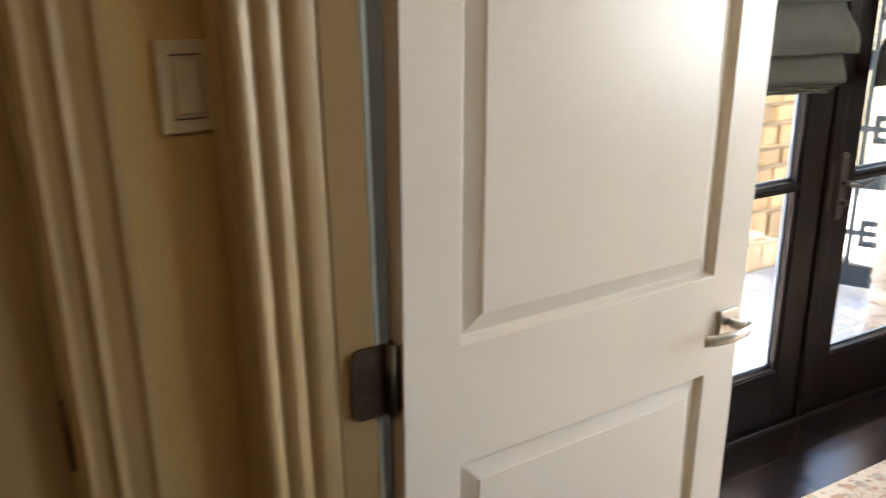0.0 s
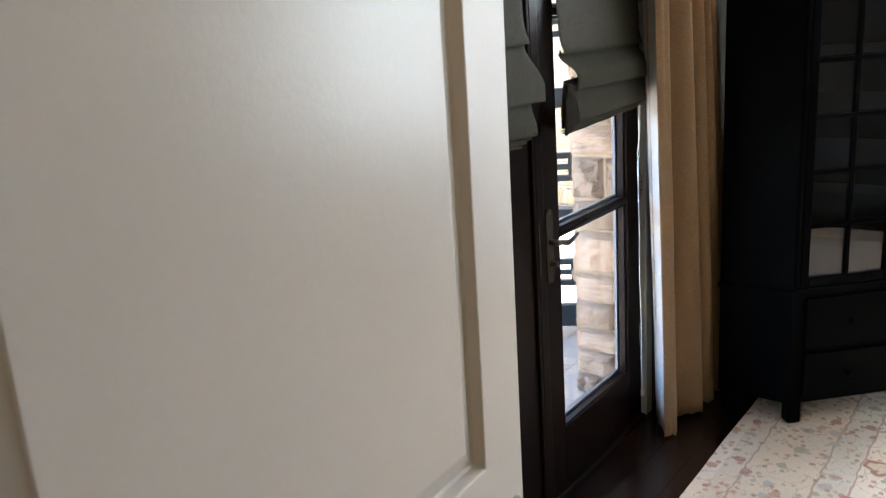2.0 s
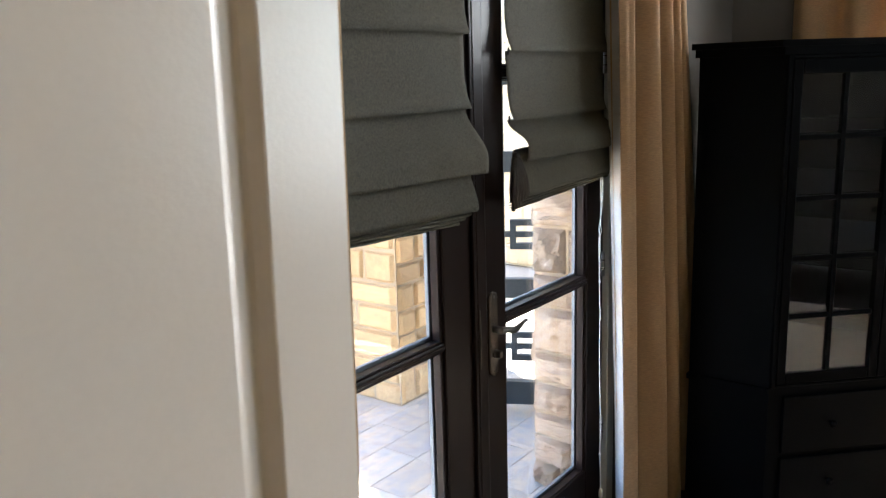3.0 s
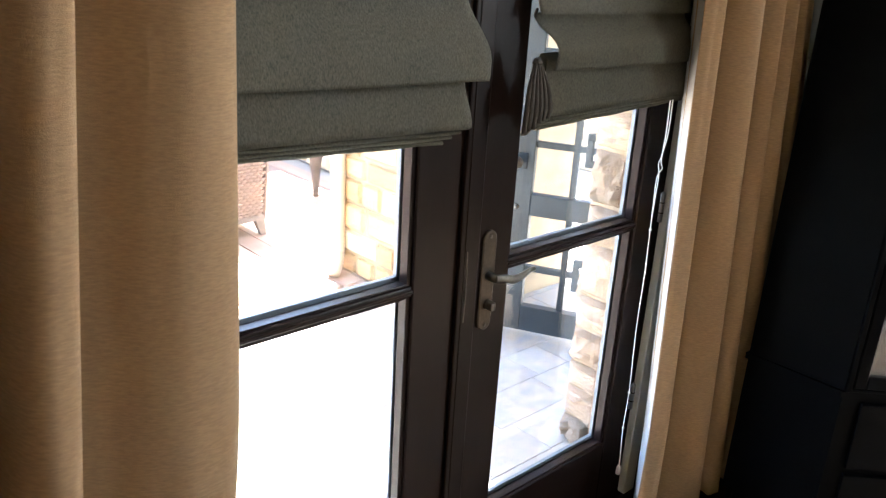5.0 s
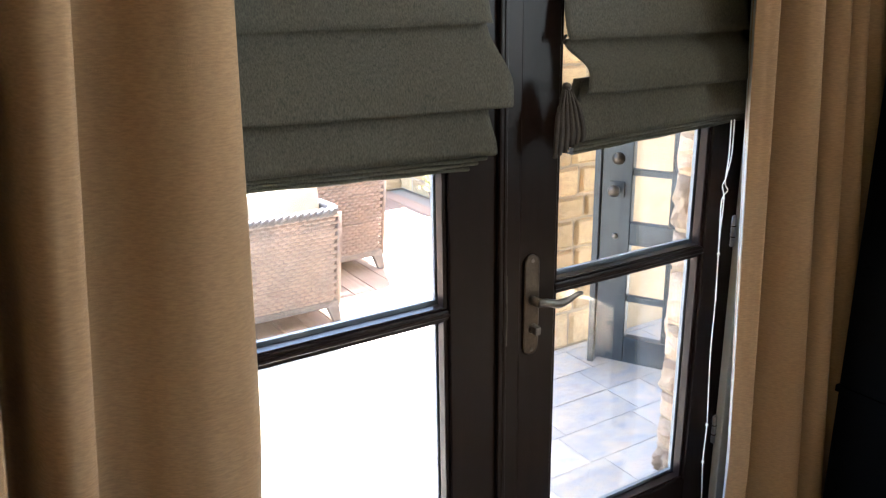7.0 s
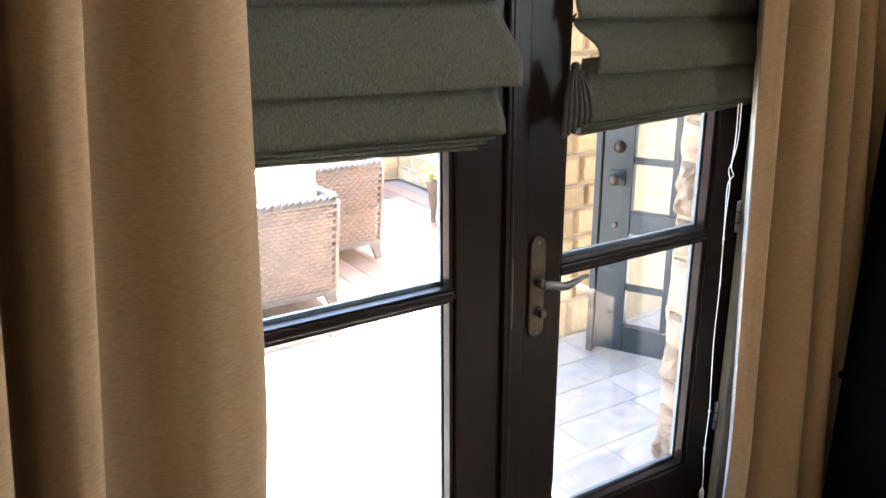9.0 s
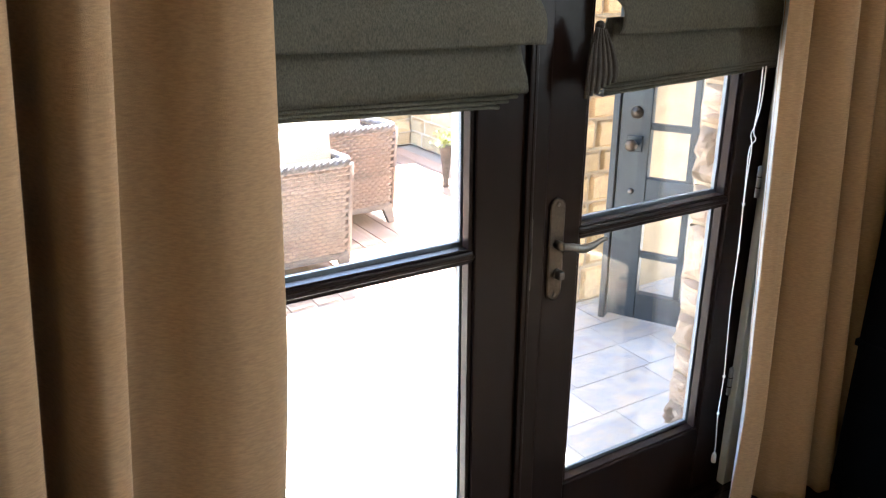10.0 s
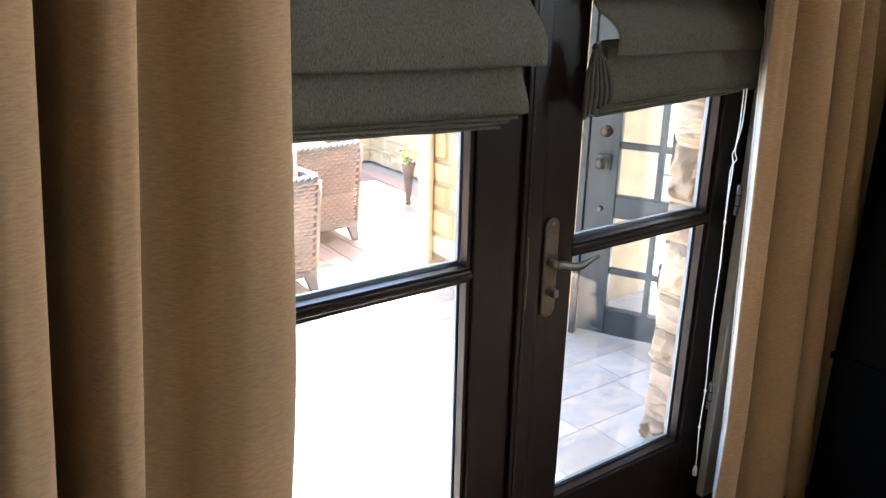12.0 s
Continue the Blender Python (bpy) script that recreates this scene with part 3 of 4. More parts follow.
part("lever_rose", rod((PX, Y_F - 0.008, 0.925), (PX, Y_F - 0.036, 0.925), 0.0105, 16), PEWTER, plate, smooth=True)
pts = spline([(PX - 0.004, Y_F - 0.034, 0.926), (PX + 0.02, Y_F - 0.04, 0.924), (PX + 0.05, Y_F - 0.042, 0.915), (PX + 0.08, Y_F - 0.042, 0.918), (PX + 0.108, Y_F - 0.042, 0.927), (PX + 0.122, Y_F - 0.042, 0.926)], 5)
part("lever", tube(pts, 0.0062, 10, 1.35, taper=[1.2 - 0.6 * i / (len(pts) - 1) + 0.35 * math.exp(-((i - 12) / 5) ** 2) for i in range(len(pts))]), PEWTER, plate, smooth=True)
part("thumb_turn", box(PX - 0.004, Y_F - 0.03, 0.842, PX + 0.012, Y_F - 0.008, 0.862, 0.004, seg=2), PEWTER, plate)
part("turn_rose", rod((PX + 0.004, Y_F - 0.0075, 0.852), (PX + 0.004, Y_F - 0.013, 0.852), 0.013, 16), PEWTER, plate)
for z in (1.020, 0.800):
    part("screw", rod((PX, Y_F - 0.0078, z), (PX, Y_F - 0.0095, z), 0.0045, 12), PEWTER, plate)
for z in (0.32, 0.93, 1.62, 2.25):
    hg = part("hinge", rod((3.991, Y_F - 0.006, z), (3.991, Y_F - 0.006, z + 0.085), 0.0065, 12), STEEL, leafR, "steel hinge knuckle", smooth=True)
    part("collar", rod((3.991, Y_F - 0.006, z + 0.026), (3.991, Y_F - 0.006, z + 0.029), 0.0072, 12), BRONZE, hg)
    part("collar", rod((3.991, Y_F - 0.006, z + 0.056), (3.991, Y_F - 0.006, z + 0.059), 0.0072, 12), BRONZE, hg)
    part("leaf", box(3.998, Y_F - 0.002, z, 4.006, Y_F + 0.004, z + 0.085, 0.001), STEEL, hg)

# ---------------------------------------------------------------- roman shades


def sm(a, b, t):
    t = min(1, max(0, (t - a) / (b - a)))
    return t * t * (3 - 2 * t)


TUCKS = (2.27, 2.09, 1.91, 1.73, 1.548)


def shade_rows(zs, x0f, x1f, yf, wob, slope, seed, nx=34):
    """Rows of cloth points from edge to edge; slope lifts one end below the last tuck."""
    rows = []
    for z in zs:
        r = []
        for i in range(nx + 1):
            u = i / nx
            x = x0f(z) + (x1f(z) - x0f(z)) * u
            w = noise.noise(Vector((x * 4 + seed, z * 5, 1.7))) * wob * 2 + noise.noise(Vector((x * 11, z * 13 + seed, 4.1))) * wob
            r.append((x, yf(z) + w, z + slope * (u - 0.5) * min(1, max(0, (1.54 - z) / 0.12)) + 0.003 * noise.noise(Vector((x * 6, seed, z * 2)))))
        rows.append(r)
    return rows


def belly(z):
    """Room-side face: each length of cloth drops over the next in a tuck, the last swells into a deep fold."""
    y = 1.868
    for a, b in zip((2.42,) + TUCKS, TUCKS):
        if b < z <= a:
            y -= 0.021 * ((a - z) / (a - b)) ** 4
    if z <= TUCKS[-1]:
        y -= 0.044 * sm(TUCKS[-1], 1.425, z)
        y += 0.026 * sm(1.400, 1.368, z) ** 2
    return y


def roman_shade(name, left, right, slopes, label, seed, gather, drop):
    ob = thing(name, ident(), label, "roman shade", group="roman shades")
    zs = []
    for a, b in zip((2.42,) + TUCKS, TUCKS):
        zs += [a - 0.0005 + (b - a + 0.001) * k / 9 for k in range(10)]
    zs += [TUCKS[-1] - 0.0005 - 0.157 * k / 26 for k in range(27)]
    rows = shade_rows(zs, left[0], right[0], belly, 0.0028, slopes[0], seed)
    rows = [[(x, y, z - drop * sm(1.42, 1.56, z)) for x, y, z in r] for r in rows]
    part("fabric", sheet(rows, 0.002), SHADEF, ob, smooth=True)
    zl = [1.42 - 0.118 * k / 10 for k in range(11)]
    part("lower_fold", sheet(shade_rows(zl, left[1], right[1], lambda z: 1.852 - 0.016 * sm(1.41, 1.31, z), 0.0018, slopes[1], seed + 3), 0.003), SHADEF, ob, smooth=True)
    part("backing", sheet(shade_rows([1.43, 1.38, 1.33, 1.285], left[1], right[1], lambda z: 1.872, 0.001, slopes[1], seed + 5), 0.003), SHADEF, ob, smooth=True)
    for i in range(4):
        z, y = 1.301 - 0.0098 * i, 1.836 + 0.0055 * i
        xa = left[1](1.3) + (0.004 * i if gather < 0 else 0)
        xb = right[1](1.3) - (0.018 * i if gather > 0 else 0)
        rows = []
        for yy, zz in ((y + 0.034, z + 0.0035), (y + 0.004, z + 0.0042), (y, z), (y + 0.004, z - 0.0042), (y + 0.034, z - 0.0035)):
            rows.append([(xa + (xb - xa) * u / 18, yy + 0.0012 * math.sin(u + i), zz + slopes[1] * (u / 18 - 0.5) + (0.0022 * i * (u / 18) if gather < 0 else 0.0015 * i * (1 - u / 18)) + 0.0008 * math.sin(1.3 * u + 2 * i)) for u in range(19)])
        part("stack_fold", sheet(rows), SHADEF, ob, smooth=True)
    part("head_rail", box(left[0](2.4) + 0.002, 1.872, 2.405, right[0](2.4) - 0.002, 1.89, 2.44, 0.003), ESPR, ob)
    return ob


shL = roman_shade("roman_shade", (lambda z: 2.475, lambda z: 2.475),
                  (lambda z: 3.158 + 0.034 * sm(1.55, 1.43, z) - 0.004 * sm(1.39, 1.37, z), lambda z: 3.148 + 0.014 * sm(1.39, 1.30, z)),
                  (-0.016, -0.020), "olive linen roman shade, half raised in folds", 2, 1, 0.0)
shR = roman_shade("roman_shade", (lambda z: 3.352 + 0.043 * sm(1.56, 1.43, z) - 0.012 * sm(1.41, 1.375, z), lambda z: 3.370 + 0.022 * sm(1.365, 1.405, z)),
                  (lambda z: 3.930 + 0.030 * sm(1.55, 1.40, z), lambda z: 3.955),
                  (0.0, 0.018), "olive linen roman shade, half raised and hanging askew", 9, -1, 0.042)
# fan of gathered pleats at the end of the askew shade
bm = bmesh.new()
for i in range(11):
    u = i / 10
    d = 0.004 * (i % 2)
    p0 = (3.324 + 0.020 * u, 1.826 - d, 1.412 - 0.010 * abs(u - 0.4))
    p1 = (3.305 + 0.060 * u, 1.816 - d + 0.004 * u, 1.365 + 0.008 * u * (1 - u))
    p2 = (3.298 + 0.080 * u, 1.812 - d + 0.006 * u, 1.318)
    p3 = (3.299 + 0.080 * u, 1.816 - d + 0.006 * u, 1.268 + 0.030 * u + 0.003 * (i % 3))
    pts = spline([p0, p1, p2, p3], 5)
    tube(pts, 0.0052, 7, 1.0, bm=bm, taper=[0.55 + 0.55 * sm(0, 8, k) for k in range(len(pts))])
part("gathered_pleats", bm, TASSEL, shR, "dark fan of gathered pleats", smooth=True)
part("gather_knot", lathe([(0.003, -0.006), (0.010, -0.003), (0.011, 0.003), (0.007, 0.009), (0.002, 0.011)], 12, at=(3.333, 1.826, 1.411)), TASSEL, shR, smooth=True)
for z in (1.688, 1.508):
    part("ring_tab", tube(spline([(3.358, 1.862, z + 0.006), (3.349, 1.856, z + 0.002), (3.345, 1.855, z - 0.006), (3.354, 1.86, z - 0.009)], 4), 0.003, 8), TASSEL, shR, "dark cord ring at the shade's edge", smooth=True)

# shade cord
cord = thing("shade_cord", ident(), "knotted white shade cord with a plastic end", "cord")
CY = 1.852
part("cord", tube(spline([(3.896, CY, 1.30), (3.900, CY, 1.20), (3.890, CY - 0.004, 1.13), (3.907, CY, 1.105), (3.888, CY, 1.08), (3.892, CY, 0.98), (3.900, CY, 0.8), (3.900, CY, 0.65), (3.909, CY, 0.5), (3.914, CY, 0.42), (3.911, CY, 0.3), (3.919, CY, 0.2), (3.920, CY, 0.16)], 6), 0.0016, 6), CORD, cord, smooth=True)
part("cord", tube(spline([(3.908, CY, 1.30), (3.910, CY, 1.2), (3.900, CY + 0.003, 1.14), (3.886, CY, 1.12), (3.896, CY, 1.085), (3.894, CY, 1.0), (3.896, CY, 0.9), (3.900, CY - 0.002, 0.8)], 6), 0.0016, 6), CORD, cord, smooth=True)
for z, x in ((0.935, 3.895), (0.42, 3.914), (0.30, 3.911)):
    part("knot", lathe([(0.001, -0.005), (0.004, -0.003), (0.0045, 0.002), (0.001, 0.005)], 8, at=(x, CY, z)), CORD, cord, smooth=True)
part("cord_end", lathe([(0.003, -0.022), (0.0075, -0.018), (0.007, 0.004), (0.003, 0.014)], 12, at=(3.920, CY, 0.15)), PLASTIC, cord, smooth=True)

# ---------------------------------------------------------------- curtains


def curtain(name, ctrl, z0, z1, label, lining=None, group="glazed door curtains", drape=lambda x, y, z: (x, y), seed=0):
    """Cloth hung in folds along ctrl; drape(x, y, z) leans the folds on their way down."""
    ob = thing(name, ident(), label, "curtain", group=group)
    base = spline([(x, y, 0) for x, y in ctrl], 9)
    rows, nz = [], 60
    for k in range(nz + 1):
        v = k / nz
        z = z0 + (z1 - z0) * v
        r = []
        for i, p in enumerate(base):
            x, y = drape(p.x, p.y, z)
            w = noise.noise(Vector((p.x * 3 + seed, p.y * 3, z * 0.8))) * 0.008 * (1 - 0.6 * v)
            w2 = noise.noise(Vector((i * 0.11 + seed, z * 1.3, 3.3))) * 0.004
            hem = 0.012 * noise.noise(Vector((i * 0.15, seed, 0))) * (1 - v) ** 6
            r.append((x + w * 0.4, y + w * 0.4 + w2, z + hem))
        rows.append(r)
    part("cloth", sheet(rows, 0.003), CURT, ob, smooth=True)
    if lining:
        back = spline([(x, y, 0) for x, y in lining], 6)
        lin = [[(*drape(p.x, p.y, q), q) for p in back] for q in [z0 + 0.02 + (z1 - z0 - 0.05) * k / 24 for k in range(25)]]
        part("lining", sheet(lin, 0.001), LINING, ob, "white lining behind the cloth, seen at its edge", smooth=True)
    return ob


def drape_west(x, y, z):
    """Folds drawn aside at the floor; the free edge curls back low down."""
    k = min(1, max(0, (2.66 - x) / 0.3))
    lean = 0.090 * k + 0.022 * (1 - k)
    curl = -0.030 * (1 - k) * sm(0.95, 0.35, z)
    return x + lean * (z - 1.26) + curl, y + 0.03 * (z - 1.26) * k + 0.012 * (1 - k) * (z - 1.26)


def drape_east(x, y, z):
    """Folds that spread towards the floor, the later ones more."""
    lean = 0.062 + 0.050 * sm(3.90, 4.06, x) + 0.09 * sm(4.06, 4.4, x)
    kick = sm(0.40, 0.0, z) * (1 - sm(3.88, 3.98, x))
    return x - lean * (min(z, 1.9) - 1.0) - 0.060 * kick, y - 0.020 * kick


curtain("curtain", [(1.93, 1.83), (1.945, 1.74), (1.98, 1.675), (2.02, 1.665), (2.05, 1.70), (2.045, 1.79), (2.075, 1.84), (2.105, 1.79), (2.125, 1.71), (2.16, 1.665), (2.20, 1.655), (2.231, 1.676), (2.225, 1.76), (2.24, 1.835), (2.262, 1.80),
                    (2.272, 1.73), (2.29, 1.685), (2.32, 1.664), (2.349, 1.676), (2.350, 1.74), (2.352, 1.815), (2.385, 1.835), (2.43, 1.815), (2.48, 1.77), (2.53, 1.745), (2.58, 1.742), (2.614, 1.768), (2.612, 1.825)],
        0.012, 2.62, "tan slubbed curtain hanging in deep folds", [(2.613, 1.80), (2.602, 1.835), (2.55, 1.856), (2.45, 1.858), (2.35, 1.858), (2.22, 1.86), (2.08, 1.858), (1.95, 1.858)], seed=3, drape=drape_west)
curtain("curtain", [(3.857, 1.754), (3.871, 1.743), (3.886, 1.733), (3.899, 1.726), (3.906, 1.733), (3.908, 1.775), (3.925, 1.815), (3.955, 1.80), (3.975, 1.745), (3.998, 1.705), (4.028, 1.686), (4.050, 1.70),
                    (4.050, 1.76), (4.070, 1.80), (4.092, 1.76), (4.106, 1.70), (4.128, 1.678), (4.146, 1.70), (4.146, 1.76), (4.166, 1.79), (4.184, 1.74), (4.200, 1.69), (4.224, 1.68), (4.238, 1.71), (4.242, 1.77),
                    (4.264, 1.785), (4.280, 1.72), (4.300, 1.685), (4.320, 1.70), (4.328, 1.77), (4.352, 1.78), (4.370, 1.72), (4.396, 1.71)],
        0.012, 2.62, "tan slubbed curtain with a white lining edge", [(3.859, 1.7575), (3.870, 1.765), (3.886, 1.778), (3.912, 1.801), (3.95, 1.836), (4.02, 1.85), (4.10, 1.852), (4.20, 1.85), (4.30, 1.852), (4.39, 1.85)], seed=8, drape=drape_east)
east = curtain("curtain", [(0.0, 0.02), (0.05, -0.05), (0.11, -0.05), (0.14, 0.02), (0.19, 0.02), (0.23, -0.05), (0.29, -0.05), (0.33, 0.02), (0.38, 0.02), (0.42, -0.05), (0.5, -0.04)],
               0.012, 2.62, "tan slubbed curtain at the east window", group="east window curtains", seed=5)
east.matrix_basis = pose(X_E - 0.09, 1.62, 0, 0, 0, -90)

# ---------------------------------------------------------------- corner cabinet
CW, CD = 0.772, 0.275
cab = thing("corner_cabinet", pose(4.178, 1.362, 0.0, 0, 0, -45), "black painted corner cabinet with paned glass doors over drawers", "cabinet")


def prism(pts, z0, z1, inset=0.0):
    bm = bmesh.new()
    c = Vector((sum(p[0] for p in pts) / len(pts), sum(p[1] for p in pts) / len(pts)))
    A, B = [], []
    for x, y in pts:
        d = (Vector((x, y)) - c)
        k = 1 + inset / d.length
        A.append(bm.verts.new((c.x + d.x * k, c.y + d.y * k, z0)))
        B.append(bm.verts.new((c.x + d.x * k, c.y + d.y * k, z1)))
    n = len(pts)
    for i in range(n):
        bm.faces.new((A[i], A[(i + 1) % n], B[(i + 1) % n], B[i]))
    bm.faces.new(A[::-1])
    bm.faces.new(B)
    bmesh.ops.recalc_face_normals(bm, faces=bm.faces)
    return bm


q = 0.7071 * CD
pent = [(0, 0), (CW, 0), (CW + q, q), (CW / 2 + 0.02, CW / 2 + 2 * q - 0.02), (-q, q)]
CT = 1.705
part("base", prism(pent, 0.10, 0.545), BLACKC, cab)
part("waist_moulding", prism(pent, 0.545, 0.563, 0.010), BLACKC, cab)
part("top", prism(pent, CT - 0.02, CT, 0.03), BLACKC, cab)
part("cornice", prism(pent, CT - 0.045, CT - 0.02, 0.016), BLACKC, cab)
# upper case: sides and back
for nm, a, b in (("side_panel", pent[1], pent[2]), ("back_panel", pent[2], pent[3]), ("back_panel", pent[3], pent[4]), ("side_panel", pent[4], pent[0])):
    bm = bmesh.new()
    a, b = Vector(a), Vector(b)
    d = (b - a).normalized()
    nrm = Vector((-d.y, d.x)) * 0.016
    A = [bm.verts.new((p.x, p.y, z)) for z in (0.563, CT - 0.045) for p in (a, b, b + nrm, a + nrm)]
    for f in ((0, 1, 2, 3), (4, 5, 6, 7), (0, 1, 5, 4), (1, 2, 6, 5), (2, 3, 7, 6), (3, 0, 4, 7)):
        bm.faces.new([A[i] for i in f])
    bmesh.ops.recalc_face_normals(bm, faces=bm.faces)
    part(nm, bm, BLACKC, cab)
for z in (0.80, 1.0, 1.2, 1.4):
    part("shelf", prism(pent, z, z + 0.018, -0.03), BLACKC, cab)
for x in (0.0, CW - 0.016):
    part("post", box(x, -0.012, 0.563, x + 0.016, 0.02, CT - 0.045, 0.003), BLACKC, cab)
part("face_rail", box(0.016, -0.008, 0.563, CW - 0.016, 0.018, 0.574, 0.003), BLACKC, cab)
part("face_rail", box(0.016, -0.008, CT - 0.058, CW - 0.016, 0.018, CT - 0.045, 0.003), BLACKC, cab)
for s, x in enumerate((0.018, CW / 2 + 0.001)):
    w = CW / 2 - 0.019
    z0, z1 = 0.576, CT - 0.060
    dr = part("glass_door", box(x, -0.012, z0, x + 0.033, 0.012, z1, 0.003), BLACKC, cab)
    part("door_stile", box(x + w - 0.033, -0.012, z0, x + w, 0.012, z1, 0.003), BLACKC, dr)
    part("door_rail", box(x + 0.033, -0.012, z0, x + w - 0.033, 0.012, z0 + 0.038, 0.003), BLACKC, dr)
    part("door_rail", box(x + 0.033, -0.012, z1 - 0.045, x + w - 0.033, 0.012, z1, 0.003), BLACKC, dr)
    part("muntin", box(x + w / 2 - 0.01, -0.009, z0 + 0.038, x + w / 2 + 0.01, 0.009, z1 - 0.045, 0.003), BLACKC, dr)
    for k in range(1, 5):
        z = z0 + 0.038 + (z1 - z0 - 0.083) * k / 5
        part("muntin", box(x + 0.033, -0.0085, z - 0.009, x + w - 0.033, 0.0085, z + 0.009, 0.003), BLACKC, dr)
    g = part("pane", box(x + 0.03, -0.002, z0 + 0.034, x + w - 0.03, 0.002, z1 - 0.04), GLASS, dr)
    part("knob", lathe([(0.005, 0), (0.005, 0.01), (0.012, 0.016), (0.013, 0.022), (0.008, 0.028)], 14), BLACKC, dr, smooth=True).matrix_basis = pose(x + (w - 0.025 if s == 0 else 0.025), -0.012, 1.15, 90)
for k, (z0, z1) in enumerate(((0.325, 0.53), (0.125, 0.305))):
    d = part("drawer", box(0.05, -0.014, z0, CW - 0.05, 0.004, z1, 0.004, seg=2), BLACKC, cab)
    for x in (0.225, CW - 0.225):
        part("knob", lathe([(0.005, 0), (0.005, 0.01), (0.012, 0.016), (0.013, 0.022), (0.008, 0.028)], 14), BLACKC, d, smooth=True).matrix_basis = pose(x, -0.014, (z0 + z1) / 2, 90)
for x, y in ((0.028, 0.028), (CW - 0.028, 0.028), (CW + q - 0.05, q), (-q + 0.05, q)):
    part("leg", box(x - 0.026, y - 0.026, 0.012, x + 0.026, y + 0.026, 0.10, 0.006, seg=2), BLACKC, cab)

# ---------------------------------------------------------------- rug


def rug_material(hx, hy):
    m = bpy.data.materials.new("floral_wool_rug")
    m.use_nodes = True
    N, L = m.node_tree.nodes, m.node_tree.links
    b = N["Principled BSDF"]
    b.inputs["Roughness"].default_value = 0.95
    b.inputs["Sheen Weight"].default_value = 0.2
    tc = N.new("ShaderNodeTexCoord")
    sep = N.new("ShaderNodeSeparateXYZ")
    L.new(tc.outputs["Object"], sep.inputs[0])

    def M(op, a, c=None, d=None):
        n = N.new("ShaderNodeMath")
        n.operation = op
        for i, v in enumerate((a, c, d)):
            if v is None:
                continue
            if isinstance(v, (int, float)):
                n.inputs[i].default_value = v
            else:
                L.new(v, n.inputs[i])
        return n.outputs[0]

    def mix(f, c1, c2):
        n = N.new("ShaderNodeMix")
        n.data_type = 'RGBA'
        L.new(f, n.inputs[0])
        for i, c in ((6, c1), (7, c2)):
            if isinstance(c, tuple):
                n.inputs[i].default_value = (*c, 1)
            else:
                L.new(c, n.inputs[i])
        return n.outputs[2]
    wob = N.new("ShaderNodeTexNoise")
    wob.inputs["Scale"].default_value = 16
    L.new(tc.outputs["Object"], wob.inputs[0])
    w = M('MULTIPLY', M('SUBTRACT', wob.outputs[0], 0.5), 0.03)
    ax, ay = M('SUBTRACT', hx, M('ABSOLUTE', sep.outputs[0])), M('SUBTRACT', hy, M('ABSOLUTE', sep.outputs[1]))
    d0 = M('MINIMUM', ax, ay)
    d = M('ADD', d0, w)

    def band(lo, hi):
        return M('MULTIPLY', M('GREATER_THAN', d, lo), M('LESS_THAN', d, hi))
    col = mix(band(0.13, 0.36), (0.70, 0.60, 0.44), (0.62, 0.49, 0.32))
    col = mix(band(0.36, 0.46), col, (0.55, 0.49, 0.36))
    col = mix(band(0.05, 0.12), col, (0.60, 0.50, 0.35))
    for lo in (0.122, 0.356, 0.462):
        col = mix(M('MULTIPLY', band(lo, lo + 0.008), 0.75), col, (0.26, 0.13, 0.08))
    for sc, off, th, cols in ((13.0, 0.0, 0.29, ((0.30, 0.10, 0.07), (0.24, 0.26, 0.17), (0.34, 0.33, 0.27), (0.40, 0.22, 0.11))),
                              (30.0, 3.3, 0.30, ((0.27, 0.28, 0.20), (0.38, 0.16, 0.10), (0.40, 0.30, 0.16), (0.22, 0.13, 0.08))),
                              (4.2, 7.1, 0.33, ((0.46, 0.27, 0.16), (0.42, 0.38, 0.29), (0.55, 0.42, 0.26), (0.40, 0.22, 0.13)))):
        v = N.new("ShaderNodeTexVoronoi")
        v.inputs["Scale"].default_value = sc
        mp = N.new("ShaderNodeMapping")
        mp.inputs["Location"].default_value = (off, off, 0)
        L.new(tc.outputs["Object"], mp.inputs[0])
        L.new(mp.outputs[0], v.inputs["Vector"])
        n2 = N.new("ShaderNodeTexNoise")
        n2.inputs["Scale"].default_value = sc * 3.5
        L.new(tc.outputs["Object"], n2.inputs[0])
        dist = M('ADD', v.outputs["Distance"], M('MULTIPLY', M('SUBTRACT', n2.outputs[0], 0.5), 0.42))
        rp = N.new("ShaderNodeValToRGB")
        rp.color_ramp.interpolation = 'CONSTANT'
        for i, c in enumerate(cols):
            e = rp.color_ramp.elements[i] if i < 2 else rp.color_ramp.elements.new(0.25 * i)
            e.position, e.color = 0.25 * i, (*c, 1)
        ss = N.new("ShaderNodeSeparateColor")
        L.new(v.outputs["Color"], ss.inputs[0])
        L.new(ss.outputs[0], rp.inputs[0])
        f = M('MULTIPLY', M('LESS_THAN', dist, th), 0.92)
        if sc < 5:
            ring = M('MULTIPLY', M('GREATER_THAN', dist, th * 0.82), M('LESS_THAN', dist, th))
            col = mix(M('MULTIPLY', f, M('GREATER_THAN', d, 0.47)), col, rp.outputs[0])
            col = mix(M('MULTIPLY', ring, M('GREATER_THAN', d, 0.47)), col, (0.20, 0.06, 0.04))
        else:
            col = mix(f, col, rp.outputs[0])
    vine = N.new("ShaderNodeTexNoise")
    vine.inputs["Scale"].default_value, vine.inputs["Detail"].default_value = 9.0, 2.0
    L.new(tc.outputs["Object"], vine.inputs[0])
